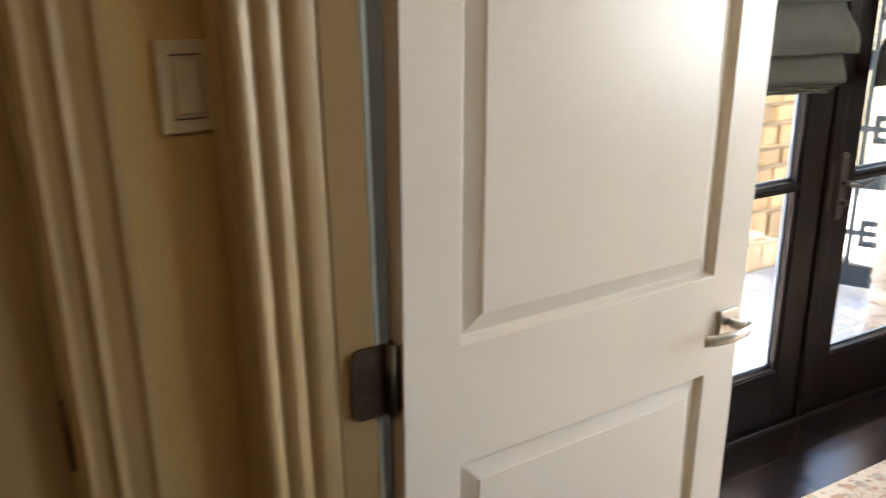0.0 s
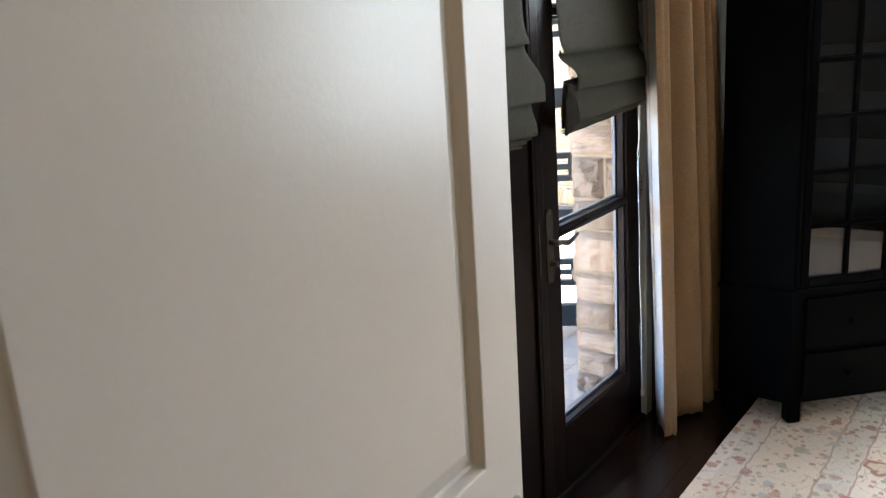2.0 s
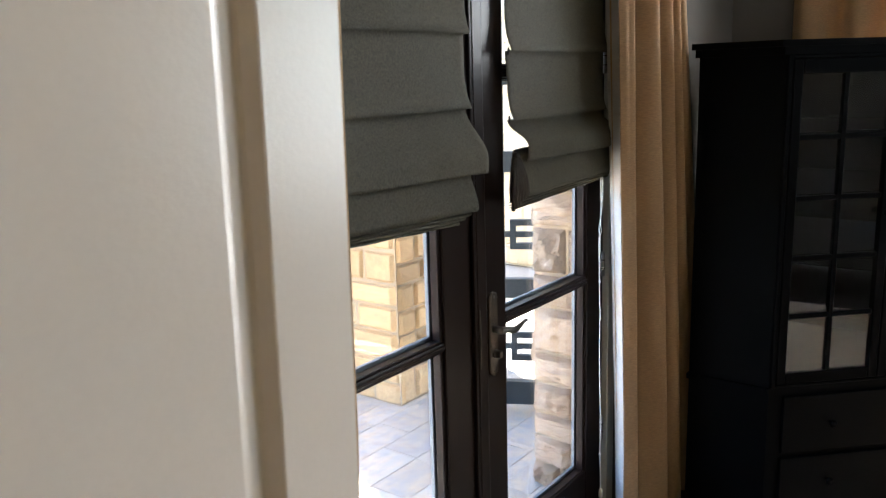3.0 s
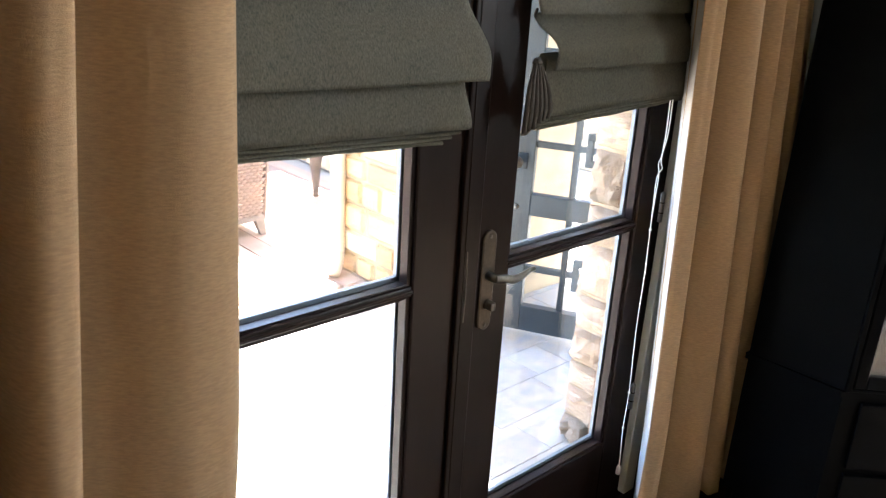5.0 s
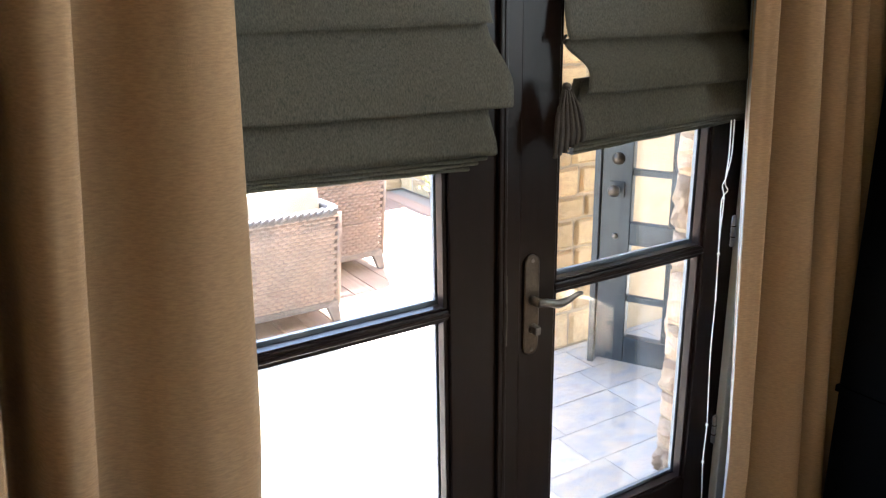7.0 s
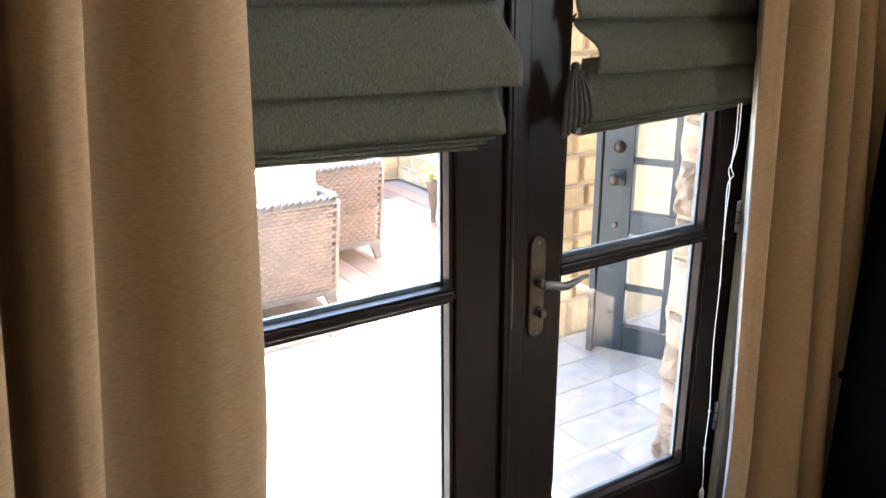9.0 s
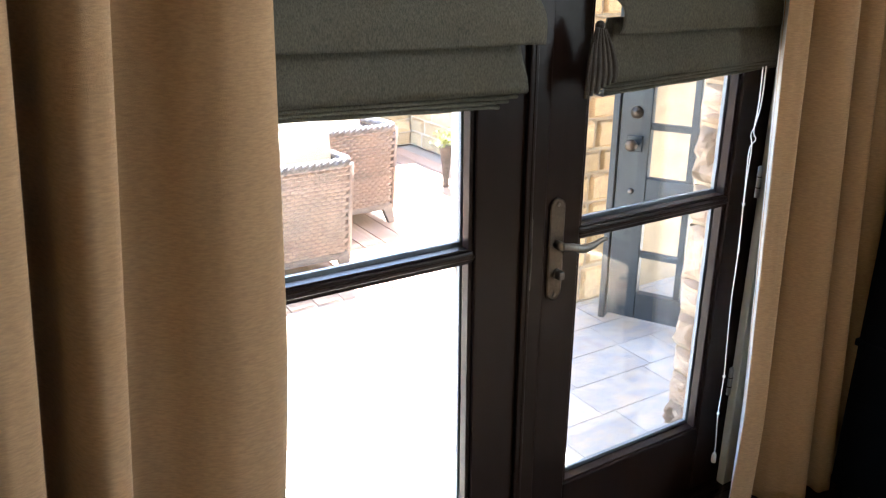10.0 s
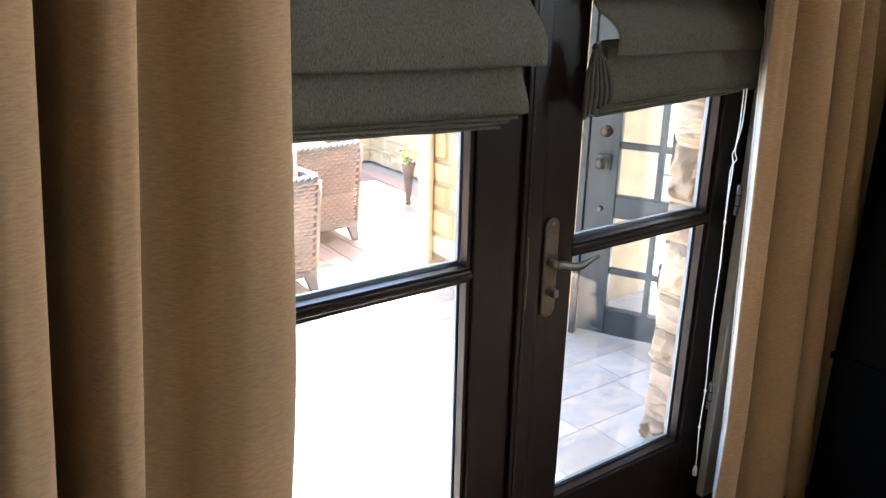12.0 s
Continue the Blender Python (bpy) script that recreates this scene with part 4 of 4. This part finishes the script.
    col = mix(M('MULTIPLY', M('LESS_THAN', M('ABSOLUTE', M('SUBTRACT', vine.outputs[0], 0.5)), 0.009), 0.5), col, (0.30, 0.19, 0.11))
    stain = N.new("ShaderNodeTexNoise")
    stain.inputs["Scale"].default_value = 3.0
    L.new(tc.outputs["Object"], stain.inputs[0])
    col = mix(M('MULTIPLY', stain.outputs[0], 0.55), col, (0.50, 0.30, 0.16))
    fn = N.new("ShaderNodeTexNoise")
    fn.inputs["Scale"].default_value = 350
    L.new(tc.outputs["Object"], fn.inputs[0])
    hs = N.new("ShaderNodeHueSaturation")
    L.new(M('MULTIPLY_ADD', fn.outputs[0], 0.5, 0.75), hs.inputs["Value"])
    L.new(col, hs.inputs["Color"])
    L.new(hs.outputs[0], b.inputs["Base Color"])
    bp = N.new("ShaderNodeBump")
    bp.inputs["Strength"].default_value, bp.inputs["Distance"].default_value = 0.6, 0.004
    L.new(fn.outputs[0], bp.inputs["Height"])
    L.new(bp.outputs[0], b.inputs["Normal"])
    return m


RX0, RX1, RY0, RY1 = 2.15, 5.05, -1.75, 1.53
hx, hy = (RX1 - RX0) / 2, (RY1 - RY0) / 2
rows = []
for k in range(61):
    r = []
    for i in range(61):
        x, y = -hx + 2 * hx * i / 60, -hy + 2 * hy * k / 60
        e = 0.006 * noise.noise(Vector((x * 2.3, y * 2.3, 0)))
        r.append((x + (e if abs(y) > hy - 0.01 else 0), y + (e if abs(y) > hy - 0.01 else 0), 0.010 + 0.0012 * noise.noise(Vector((x * 5, y * 5, 2)))))
    rows.append(r)
rug = link("rug", sheet(rows, 0.009), rug_material(hx, hy), m=pose((RX0 + RX1) / 2, (RY0 + RY1) / 2, 0.0))
tagged(rug, "cream floral wool rug with red and green motifs", "rug")

# ---------------------------------------------------------------- patio and garden
ZP = -0.08
ground = struct("ground", box(-400, 2.1, ZP - 0.2, 400, 600, ZP - 0.012), CONC, "pale paved ground round the house", "ground")
struct("ground_house", box(-400, -400, ZP - 0.3, 400, 2.1, ZP - 0.21), CONC, "pale ground under and behind the house", "ground")

rng = random.Random(7)


def rock_mesh(name, seed, rough, material):
    """A unit stone: width and height 0 to 1, face bulging towards -y, edges knocked off."""
    r = random.Random(seed)
    bm = bmesh.new()
    n = 5
    ts = [0.0, 0.12, 0.38, 0.66, 0.89, 1.0]
    V = []
    for k in range(n + 1):
        row = []
        for i in range(n + 1):
            edge = i in (0, n) or k in (0, n)
            x, z = ts[i], ts[k]
            if edge:
                x += r.uniform(-0.03, 0.03) if k not in (0, n) else r.uniform(0, 0.04) * (1 if i == 0 else -1 if i == n else 0.5)
                z += r.uniform(-0.05, 0.05) if i not in (0, n) else r.uniform(0, 0.06) * (1 if k == 0 else -1 if k == n else 0.5)
            y = 0.0 if edge else -0.75 - rough * r.uniform(-0.3, 0.45)
            row.append(bm.verts.new((min(1, max(0, x)), y, min(1, max(0, z)))))
        V.append(row)
    for k in range(n):
        for i in range(n):
            bm.faces.new((V[k][i], V[k][i + 1], V[k + 1][i + 1], V[k + 1][i]))
    me = bpy.data.meshes.new(name)
    bm.to_mesh(me)
    bm.free()
    me.materials.append(material)
    return me


ROCKS = [rock_mesh("stone", 11 + i, 0.5, STONE) for i in range(6)]
ROCKSP = [rock_mesh("stone", 31 + i, 0.5, STONEP) for i in range(3)]


def rubble_mesh(name, seed, material):
    """A rough-split unit stone with a craggy face."""
    r = random.Random(seed)
    bm = bmesh.new()
    n = 9
    V = []
    for k in range(n + 1):
        row = []
        for i in range(n + 1):
            u, v = i / n, k / n
            q = Vector((u * 2.3 + seed * 3.1, v * 2.3, seed * 1.7))
            e = min(1.0, 5.5 * min(u, 1 - u, v, 1 - v))
            crag = 0.75 + 0.55 * noise.noise(q) + 0.35 * noise.noise(q * 2.6) + 0.22 * r.uniform(-0.5, 0.5)
            d = 0.0 if e == 0 else max(0.12, crag) * (0.35 + 0.65 * min(1, e)) 
            j = 0.03 * noise.noise(q * 2 + Vector((9, 0, 0)))
            row.append(bm.verts.new((min(1, max(0, u + j)), -d, min(1, max(0, v + 0.05 * noise.noise(q * 2 + Vector((0, 7, 0))))))))
        V.append(row)
    for k in range(n):
        for i in range(n):
            bm.faces.new((V[k][i], V[k][i + 1], V[k + 1][i + 1], V[k + 1][i]))
    me = bpy.data.meshes.new(name)
    bm.to_mesh(me)
    bm.free()
    me.materials.append(material)
    return me


ROCKSR = [rubble_mesh("stone", 51 + i, STONER) for i in range(7)]


def stone_face(parent, origin, angle, length, height, rocks, proud, courses=(0.09, 0.25), widths=(0.16, 0.42), pale=0.05):
    """Coursed stones over a face that runs from origin at the angle; the outside is to its right."""
    z = 0.0
    while z < height - 0.03:
        h = min(rng.uniform(*courses), height - z)
        if height - z - h < 0.06:
            h = height - z
        x = 0.0
        while x < length - 0.02:
            w = min(rng.uniform(*widths), length - x)
            if length - x - w < 0.08:
                w = length - x
            me = rng.choice(ROCKSP) if rng.random() < pale else rng.choice(rocks)
            ob = new("stone", me)
            ob.parent = parent
            g = 0.005
            flip = rng.random() < 0.5
            ob.matrix_basis = pose(origin[0], origin[1], origin[2], 0, 0, angle) @ Matrix.Translation((x + g, 0, z + g)) @ Matrix.Diagonal((w - 2 * g, proud, h - 2 * g, 1))
            x += w
        z += h


# ---- chairs


def weave(rows, cols, fn):
    """Strands woven over ribs; fn(u, v, lift) gives the place."""
    bm = bmesh.new()
    for k in range(rows):
        for i in range(cols):
            o = 0.5 * (k % 2)
            u0, u1 = (i + o - 0.485) / cols, (i + o + 0.465) / cols
            u0, u1 = max(0, u0), min(1, u1)
            if u1 - u0 < 0.2 / cols:
                continue
            v0, v1 = (k + 0.01) / rows, (k + 0.99) / rows
            A = []
            for a in range(4):
                u = u0 + (u1 - u0) * a / 3
                lift = 0.011 * math.sin(math.pi * (0.06 + 0.88 * a / 3))
                vm, hv = (v0 + v1) / 2, (v1 - v0) / 2 * (0.97 if a in (1, 2) else 0.78)
                A.append([bm.verts.new(fn(u, v, lift * (1 if j == 1 else 0.35))) for j, v in enumerate((vm - hv, vm, vm + hv))])
            for a in range(3):
                for j in range(2):
                    bm.faces.new((A[a][j], A[a + 1][j], A[a + 1][j + 1], A[a][j + 1]))
    return bm


def wicker_chair(m, label, pillow):
    ob = thing("wicker_armchair", m, label, "outdoor chair", group="patio chairs")
    W, D, H, z0 = 0.80, 0.78, 0.625, 0.115

    def back(u, v, lift):
        f = 0.028 * v ** 2
        return ((-W / 2 - f) + (W + 2 * f) * u, -lift - 0.03 * v, z0 + (H - z0 - 0.02) * v)

    def side(sgn):
        def fn(u, v, lift):
            return (sgn * (W / 2 + 0.028 * v ** 2 + lift), D * u - 0.03 * v * (1 - u), z0 + (H - z0 - 0.02 - 0.05 * u) * v)
        return fn
    part("core", box(-W / 2 + 0.012, 0.012, z0, W / 2 - 0.012, 0.10, H - 0.04, 0.01), WICKRIM, ob)
    for sgn in (-1, 1):
        part("corner_post", rod((sgn * (W / 2 + 0.001), 0.002, z0 - 0.02), (sgn * (W / 2 + 0.026), -0.024, H - 0.02), 0.013, 10), WICKER, ob, smooth=True)
    bk = part("woven_back", weave(24, 19, back), WICKER, ob)
    bk["kind"] = "stuff"
    for sgn in (-1, 1):
        part("arm_core", box(sgn * (W / 2 - 0.055) - 0.045, 0.10, z0, sgn * (W / 2 - 0.055) + 0.045, D, H - 0.07, 0.01), WICKRIM, ob)
        sd = part("woven_side", weave(24, 18, side(sgn)), WICKER, ob)
        sd["kind"] = "stuff"
    # braided rim: three strands twisted along the arms and the back
    e = W / 2 + 0.012
    axis = spline([(-e, D, H - 0.06), (-e, D * 0.5, H - 0.03), (-e, 0.06, H - 0.012), (-e + 0.014, -0.008, H - 0.01), (-e + 0.07, -0.028, H - 0.01), (0, -0.03, H - 0.01),
                   (e - 0.07, -0.028, H - 0.01), (e - 0.014, -0.008, H - 0.01), (e, 0.06, H - 0.012), (e, D * 0.5, H - 0.03), (e, D, H - 0.06)], 18)
    bm = bmesh.new()
    for k in range(3):
        dist, pts = 0.0, []
        for i, p in enumerate(axis):
            q = axis[min(i + 1, len(axis) - 1)] - axis[max(i - 1, 0)]
            if i:
                dist += (p - axis[i - 1]).length
            d = q.normalized()
            side_v = d.cross(Vector((0, 0, 1))).normalized()
            a = dist * 6.283 / 0.11 + k * 2.0944
            pts.append(p + (side_v * math.cos(a) + Vector((0, 0, 1)) * math.sin(a)) * 0.0125)
        tube(pts, 0.0145, 7, 1.0, bm=bm)
    rim = part("braided_rim", bm, WICKRIM, ob, "grey-brown braided rim", smooth=True)
    rim["kind"] = "stuff"
    part("bottom_rail", box(-W / 2, -0.012, 0.085, W / 2, 0.03, 0.122, 0.005), WICKRIM, ob)
    for sx in (-1, 1):
        for y, dy in ((0.0, -0.03), (D - 0.06, 0.03)):
            bm = bmesh.new()
            x = sx * (W / 2 - 0.035)
            A = [bm.verts.new((x + a * 0.034, y + 0.02 + b * 0.03, 0.112)) for a, b in ((-1, -1), (1, -1), (1, 1), (-1, 1))]
            B = [bm.verts.new((x + sx * 0.018 + a * 0.02, y + 0.02 + dy + b * 0.02, 0.0)) for a, b in ((-1, -1), (1, -1), (1, 1), (-1, 1))]
            for i in range(4):
                bm.faces.new((A[i], A[(i + 1) % 4], B[(i + 1) % 4], B[i]))
            bm.faces.new(A)
            bm.faces.new(B[::-1])
            bmesh.ops.recalc_face_normals(bm, faces=bm.faces)
            part("leg", bm, WICKRIM, ob)
    part("seat_deck", box(-W / 2 + 0.09, 0.1, 0.2, W / 2 - 0.09, D - 0.03, 0.28, 0.01), WICKRIM, ob)
    return ob


def cushion(m, w, d, h, label, name="cushion"):
    bm = bmesh.new()
    bmesh.ops.create_cube(bm, size=1)
    bmesh.ops.subdivide_edges(bm, edges=bm.edges[:], cuts=7, use_grid_fill=True)
    for v in bm.verts:
        p = v.co * 2
        puff = (1 - abs(p.x) ** 4) * (1 - abs(p.y) ** 4)
        v.co = Vector((p.x * w / 2 * (1 - 0.05 * abs(p.z)), p.y * d / 2 * (1 - 0.05 * abs(p.z)), p.z * h / 2 * (0.45 + 0.55 * puff)))
        v.co += noise.noise_vector(v.co * 7) * 0.012
    ob = link(name, bm, CUSHION, smooth=True, m=m)
    return tagged(ob, label, "cushion", group="chair cushions")


ch1 = wicker_chair(pose(3.86 - 0.40, 4.26, ZP), "brown wicker patio armchair on the wooden deck", True)
ch2 = copy_thing(ch1, pose(4.47 - 0.40, 4.91, ZP))
ch2["label"] = "brown wicker patio armchair behind another on the deck"
for cx, cy in ((3.46, 4.26), (4.07, 4.91)):
    cushion(pose(cx, cy + 0.44, ZP + 0.345), 0.58, 0.62, 0.14, "cream seat cushion in a wicker armchair")
cushion(pose(3.56, 4.43, ZP + 0.545, 80), 0.60, 0.42, 0.2, "cream back cushion rising over the wicker rim", "pillow")
cushion(pose(4.07, 5.10, ZP + 0.50, 78), 0.58, 0.34, 0.14, "cream back cushion in a wicker armchair", "pillow")

# ---- gate
GA = -61.8
gate = thing("metal_gate", pose(4.668, 3.115, ZP, 0, 0, GA), "blue-grey steel gate with a geometric grille", "gate")
GW, GH = 0.93, 2.25
part("gate_stile", box(0, -0.025, 0.03, 0.135, 0.025, GH, 0.004), GATEM, gate)
part("gate_stile", box(GW - 0.12, -0.025, 0.03, GW, 0.025, GH, 0.004), GATEM, gate)
for z0, z1 in ((0.03, 0.155), (0.60, 0.70), (1.24, 1.34), (GH - 0.12, GH)):
    part("gate_rail", box(0.135, -0.024, z0, GW - 0.12, 0.024, z1, 0.003), GATEM, gate)
for zb, zt in ((0.155, 0.60), (0.70, 1.24), (1.34, GH - 0.12)):
    zm = zb + (zt - zb) * 0.42
    for x in (0.315, 0.56):
        part("grille_bar", box(x - 0.014, -0.014, zb, x + 0.014, 0.014, zt, 0.002), GATEM, gate)
    part("grille_bar", box(0.135, -0.0135, zm - 0.014, GW - 0.12, 0.0135, zm + 0.014, 0.002), GATEM, gate)
    ring = part("grille_square", box(0.43 - 0.075, -0.018, zm - 0.075, 0.43 + 0.075, 0.018, zm - 0.045, 0.002), GATEM, gate)
    part("side", box(0.43 - 0.075, -0.018, zm + 0.045, 0.43 + 0.075, 0.018, zm + 0.075, 0.002), GATEM, ring)
    part("side", box(0.43 - 0.075, -0.018, zm - 0.045, 0.43 - 0.045, 0.018, zm + 0.045, 0.002), GATEM, ring)
    part("side", box(0.43 + 0.045, -0.018, zm - 0.045, 0.43 + 0.075, 0.018, zm + 0.045, 0.002), GATEM, ring)
kn = part("knob_plate", box(0.035, -0.032, 0.815, 0.105, -0.025, 0.885, 0.003), GATEM, gate, "pewter knob on a square plate")
part("knob", lathe([(0.012, 0), (0.012, 0.02), (0.024, 0.032), (0.027, 0.045), (0.02, 0.058), (0.006, 0.062)], 18), BRONZE, kn, smooth=True).matrix_basis = pose(0.07, -0.032, 0.85, 90)
db = part("deadbolt", lathe([(0.028, 0), (0.026, 0.01), (0.016, 0.014), (0.014, 0.022), (0.004, 0.023)], 18), BRONZE, gate, smooth=True)
db.matrix_basis = pose(0.07, -0.025, 0.985, 90)
bt = part("bolt_head", lathe([(0.014, 0), (0.013, 0.008), (0.006, 0.012)], 14), PEWTER, gate, smooth=True)
bt.matrix_basis = pose(0.07, -0.025, 0.635, 90)
part("gate_post", box(-0.035, -0.03, 0, -0.006, 0.04, GH + 0.05, 0.003), GATEM, gate)
part("gate_post", box(GW + 0.006, -0.03, 0, GW + 0.05, 0.04, GH + 0.05, 0.003), GATEM, gate)

# ---- planter, downspout
dsp = thing("downspout", pose(4.485, 4.15, ZP), "cream painted downspout pipe on the stone wall", "downspout")
part("pipe", tube(spline([(0, 0, 2.9), (0, 0, 2.0), (0, 0, 1.0), (0, 0, 0.2), (-0.015, -0.02, 0.09), (-0.09, -0.09, 0.03)], 8), 0.04, 14), PIPE, dsp, smooth=True)
for z in (0.55, 1.7):
    part("strap", lathe([(0.043, 0), (0.044, 0.004), (0.044, 0.026), (0.043, 0.03)], 16, at=(0, 0, z)), PIPE, dsp)
pot = thing("planter", pose(5.18, 5.405, ZP) @ Matrix.Diagonal((0.92, 0.92, 0.87, 1)), "tall dark planter with a yellow-green plant", "planter")
part("pot", lathe([(0.026, 0), (0.022, 0.03), (0.026, 0.1), (0.042, 0.26), (0.050, 0.33), (0.057, 0.335), (0.058, 0.36), (0.045, 0.362)], 18), POTM, pot, smooth=True)
bm = bmesh.new()
r2 = random.Random(4)
for i in range(130):
    a, e, l = r2.uniform(0, 6.28), r2.uniform(0.2, 1.5), r2.uniform(0.04, 0.15)
    c = Vector((math.cos(a) * math.cos(e) * l, math.sin(a) * math.cos(e) * l, 0.34 + math.sin(e) * l))
    u = Vector((r2.uniform(-1, 1), r2.uniform(-1, 1), r2.uniform(-0.6, 0.6))).normalized() * 0.024
    w = u.cross(Vector((r2.uniform(-1, 1), r2.uniform(-1, 1), 1))).normalized() * 0.010
    v = [bm.verts.new(c + q) for q in (-u, -u * 0.2 + w, u, -u * 0.2 - w)]
    bm.faces.new(v)
part("foliage", bm, LEAFM, pot, "yellow-green leaves")["kind"] = "stuff"
for i in range(9):
    a = i * 0.7
    part("stem", rod((0, 0, 0.34), (math.cos(a) * 0.07, math.sin(a) * 0.07, 0.44), 0.002, 5), LEAFM, pot)

# ---------------------------------------------------------------- pieces: stone walls, tiles, boards
bw = struct("wall_stone_block", box(4.535, 3.305, ZP, 5.4, 4.20, 2.75), MORTAR, "tan sandstone wall beside the gate", "stone wall")
stone_face(bw, (4.535, 4.20, ZP), -90, 0.895, 2.8, ROCKS, 0.02, courses=(0.08, 0.2), widths=(0.14, 0.34))
stone_face(bw, (4.535, 3.305, ZP), 0, 0.30, 2.8, ROCKS, 0.02, courses=(0.08, 0.2), widths=(0.1, 0.2))
pier = struct("wall_stone_pier", box(4.228, 2.0, ZP, 5.3, 2.30, 2.75), MORTAR, "rough tan sandstone pier beside the glazed doors", "stone wall")
stone_face(pier, (4.228, 2.312, ZP), -90, 0.312, 2.8, ROCKSR, 0.055, courses=(0.07, 0.2), widths=(0.12, 0.3), pale=0.0)
stone_face(pier, (5.15, 2.30, ZP), 180, 0.922, 2.8, ROCKSR, 0.035, pale=0.0)
far = struct("wall_garden_north", box(-4, 6.75, ZP, 5.9, 7.0, 1.12), MORTARP, "sandstone garden wall, pale with sunlight put into its colour", "stone wall")
stone_face(far, (1.0, 6.75, ZP), 0, 4.65, 1.19, ROCKSP, 0.03, courses=(0.09, 0.18), widths=(0.18, 0.4), pale=0.6)
far2 = struct("wall_garden_east", box(5.65, 4.2, ZP, 5.9, 6.75, 1.12), MORTARP, "sandstone garden wall behind the planter, pale with sunlight put into its colour", "stone wall")
stone_face(far2, (5.65, 6.75, ZP), -90, 2.55, 1.19, ROCKSP, 0.03, courses=(0.09, 0.18), widths=(0.18, 0.4), pale=0.6)
far3 = struct("wall_garden_gate", box(7.6, 2.2, ZP, 7.8, 7, 2.6), MORTARP, "tan sandstone wall beyond the gate", "stone wall")
stone_face(far3, (7.6, 5.6, ZP), -90, 3.3, 2.3, ROCKSP, 0.03, courses=(0.1, 0.19), widths=(0.2, 0.42), pale=0.5)
struct("wall_house_outside", box(4.032, 2.001, ZP, 4.19, 2.02, 2.75), MORTAR, "mortar strip of the house wall outside", "wall")
# Out-of-view slab, added so that direct sun stays out of the room
struct("sun_block_eave", box(0.4, 2.0, 2.62, 5.5, 3.3, 2.8), CEIL, "unseen pale eave added to keep sun off the glazed doors", "eave")

patio = struct("patio", box(0.2, 2.0, ZP - 0.03, 5.6, 3.92, ZP - 0.0022), GROUT, "grey grout bed of the slate patio", "patio")


def slab_mesh(name, seed, material, c=0.008):
    r = random.Random(seed)
    bm = bmesh.new()
    A = [bm.verts.new(p) for p in ((0, 0, 0), (1, 0, 0), (1, 1, 0), (0, 1, 0))]
    B = [bm.verts.new((x + r.uniform(-0.5, 0.5) * c, y + r.uniform(-0.5, 0.5) * c, 1)) for x, y in ((c, c), (1 - c, c), (1 - c, 1 - c), (c, 1 - c))]
    for i in range(4):
        bm.faces.new((A[i], A[(i + 1) % 4], B[(i + 1) % 4], B[i]))
    bm.faces.new(B)
    me = bpy.data.meshes.new(name)
    bm.to_mesh(me)
    bm.free()
    me.materials.append(material)
    return me


TILES = [slab_mesh("tile", i, SLATE) for i in range(4)]
y = 2.065
while y < 3.9:
    h = rng.choice((0.15, 0.2, 0.2, 0.3))
    h = min(h, 3.92 - y)
    x = 0.3 + rng.uniform(-0.2, 0)
    while x < 5.5:
        w = rng.choice((0.2, 0.3, 0.3, 0.4))
        t = new("tile", rng.choice(TILES))
        t.parent = patio
        t.matrix_basis = Matrix.Translation((x + 0.001, y + 0.001, ZP - 0.004)) @ Matrix.Diagonal((w - 0.002, h - 0.002, 0.0036 + rng.uniform(0, 0.0012), 1))
        x += w
    y += h
deck = struct("deck", box(-1.6, 3.92, ZP - 0.06, 5.6, 6.74, ZP - 0.02), MORTAR, "bed under the wooden deck", "deck")
BOARDS = [slab_mesh("board", 20 + i, DECK) for i in range(3)]
x = -1.5
while x < 5.5:
    t = new("board", rng.choice(BOARDS))
    t.parent = deck
    t.matrix_basis = Matrix.Translation((x + 0.003, 3.925, ZP - 0.02)) @ Matrix.Diagonal((0.134, 2.81, 0.02 + rng.uniform(-0.001, 0.001), 1))
    x += 0.14
PLANKS = [slab_mesh("plank", 40 + i, FLOORW, 0.001) for i in range(3)]
y = -0.9
while y < 1.89:
    x = 1.12 - rng.uniform(0, 1.2)
    while x < X_E:
        L = rng.uniform(0.9, 1.8)
        a, b = max(x, 1.118), min(x + L, X_E - 0.002)
        if b - a > 0.05:
            t = new("plank", rng.choice(PLANKS))
            t.parent = floor
            t.matrix_basis = Matrix.Translation((a + 0.0008, y + 0.0008, -0.012)) @ Matrix.Diagonal((b - a - 0.0016, min(0.125, 1.897 - y) - 0.0016, 0.012, 1))
        x += L
    y += 0.125
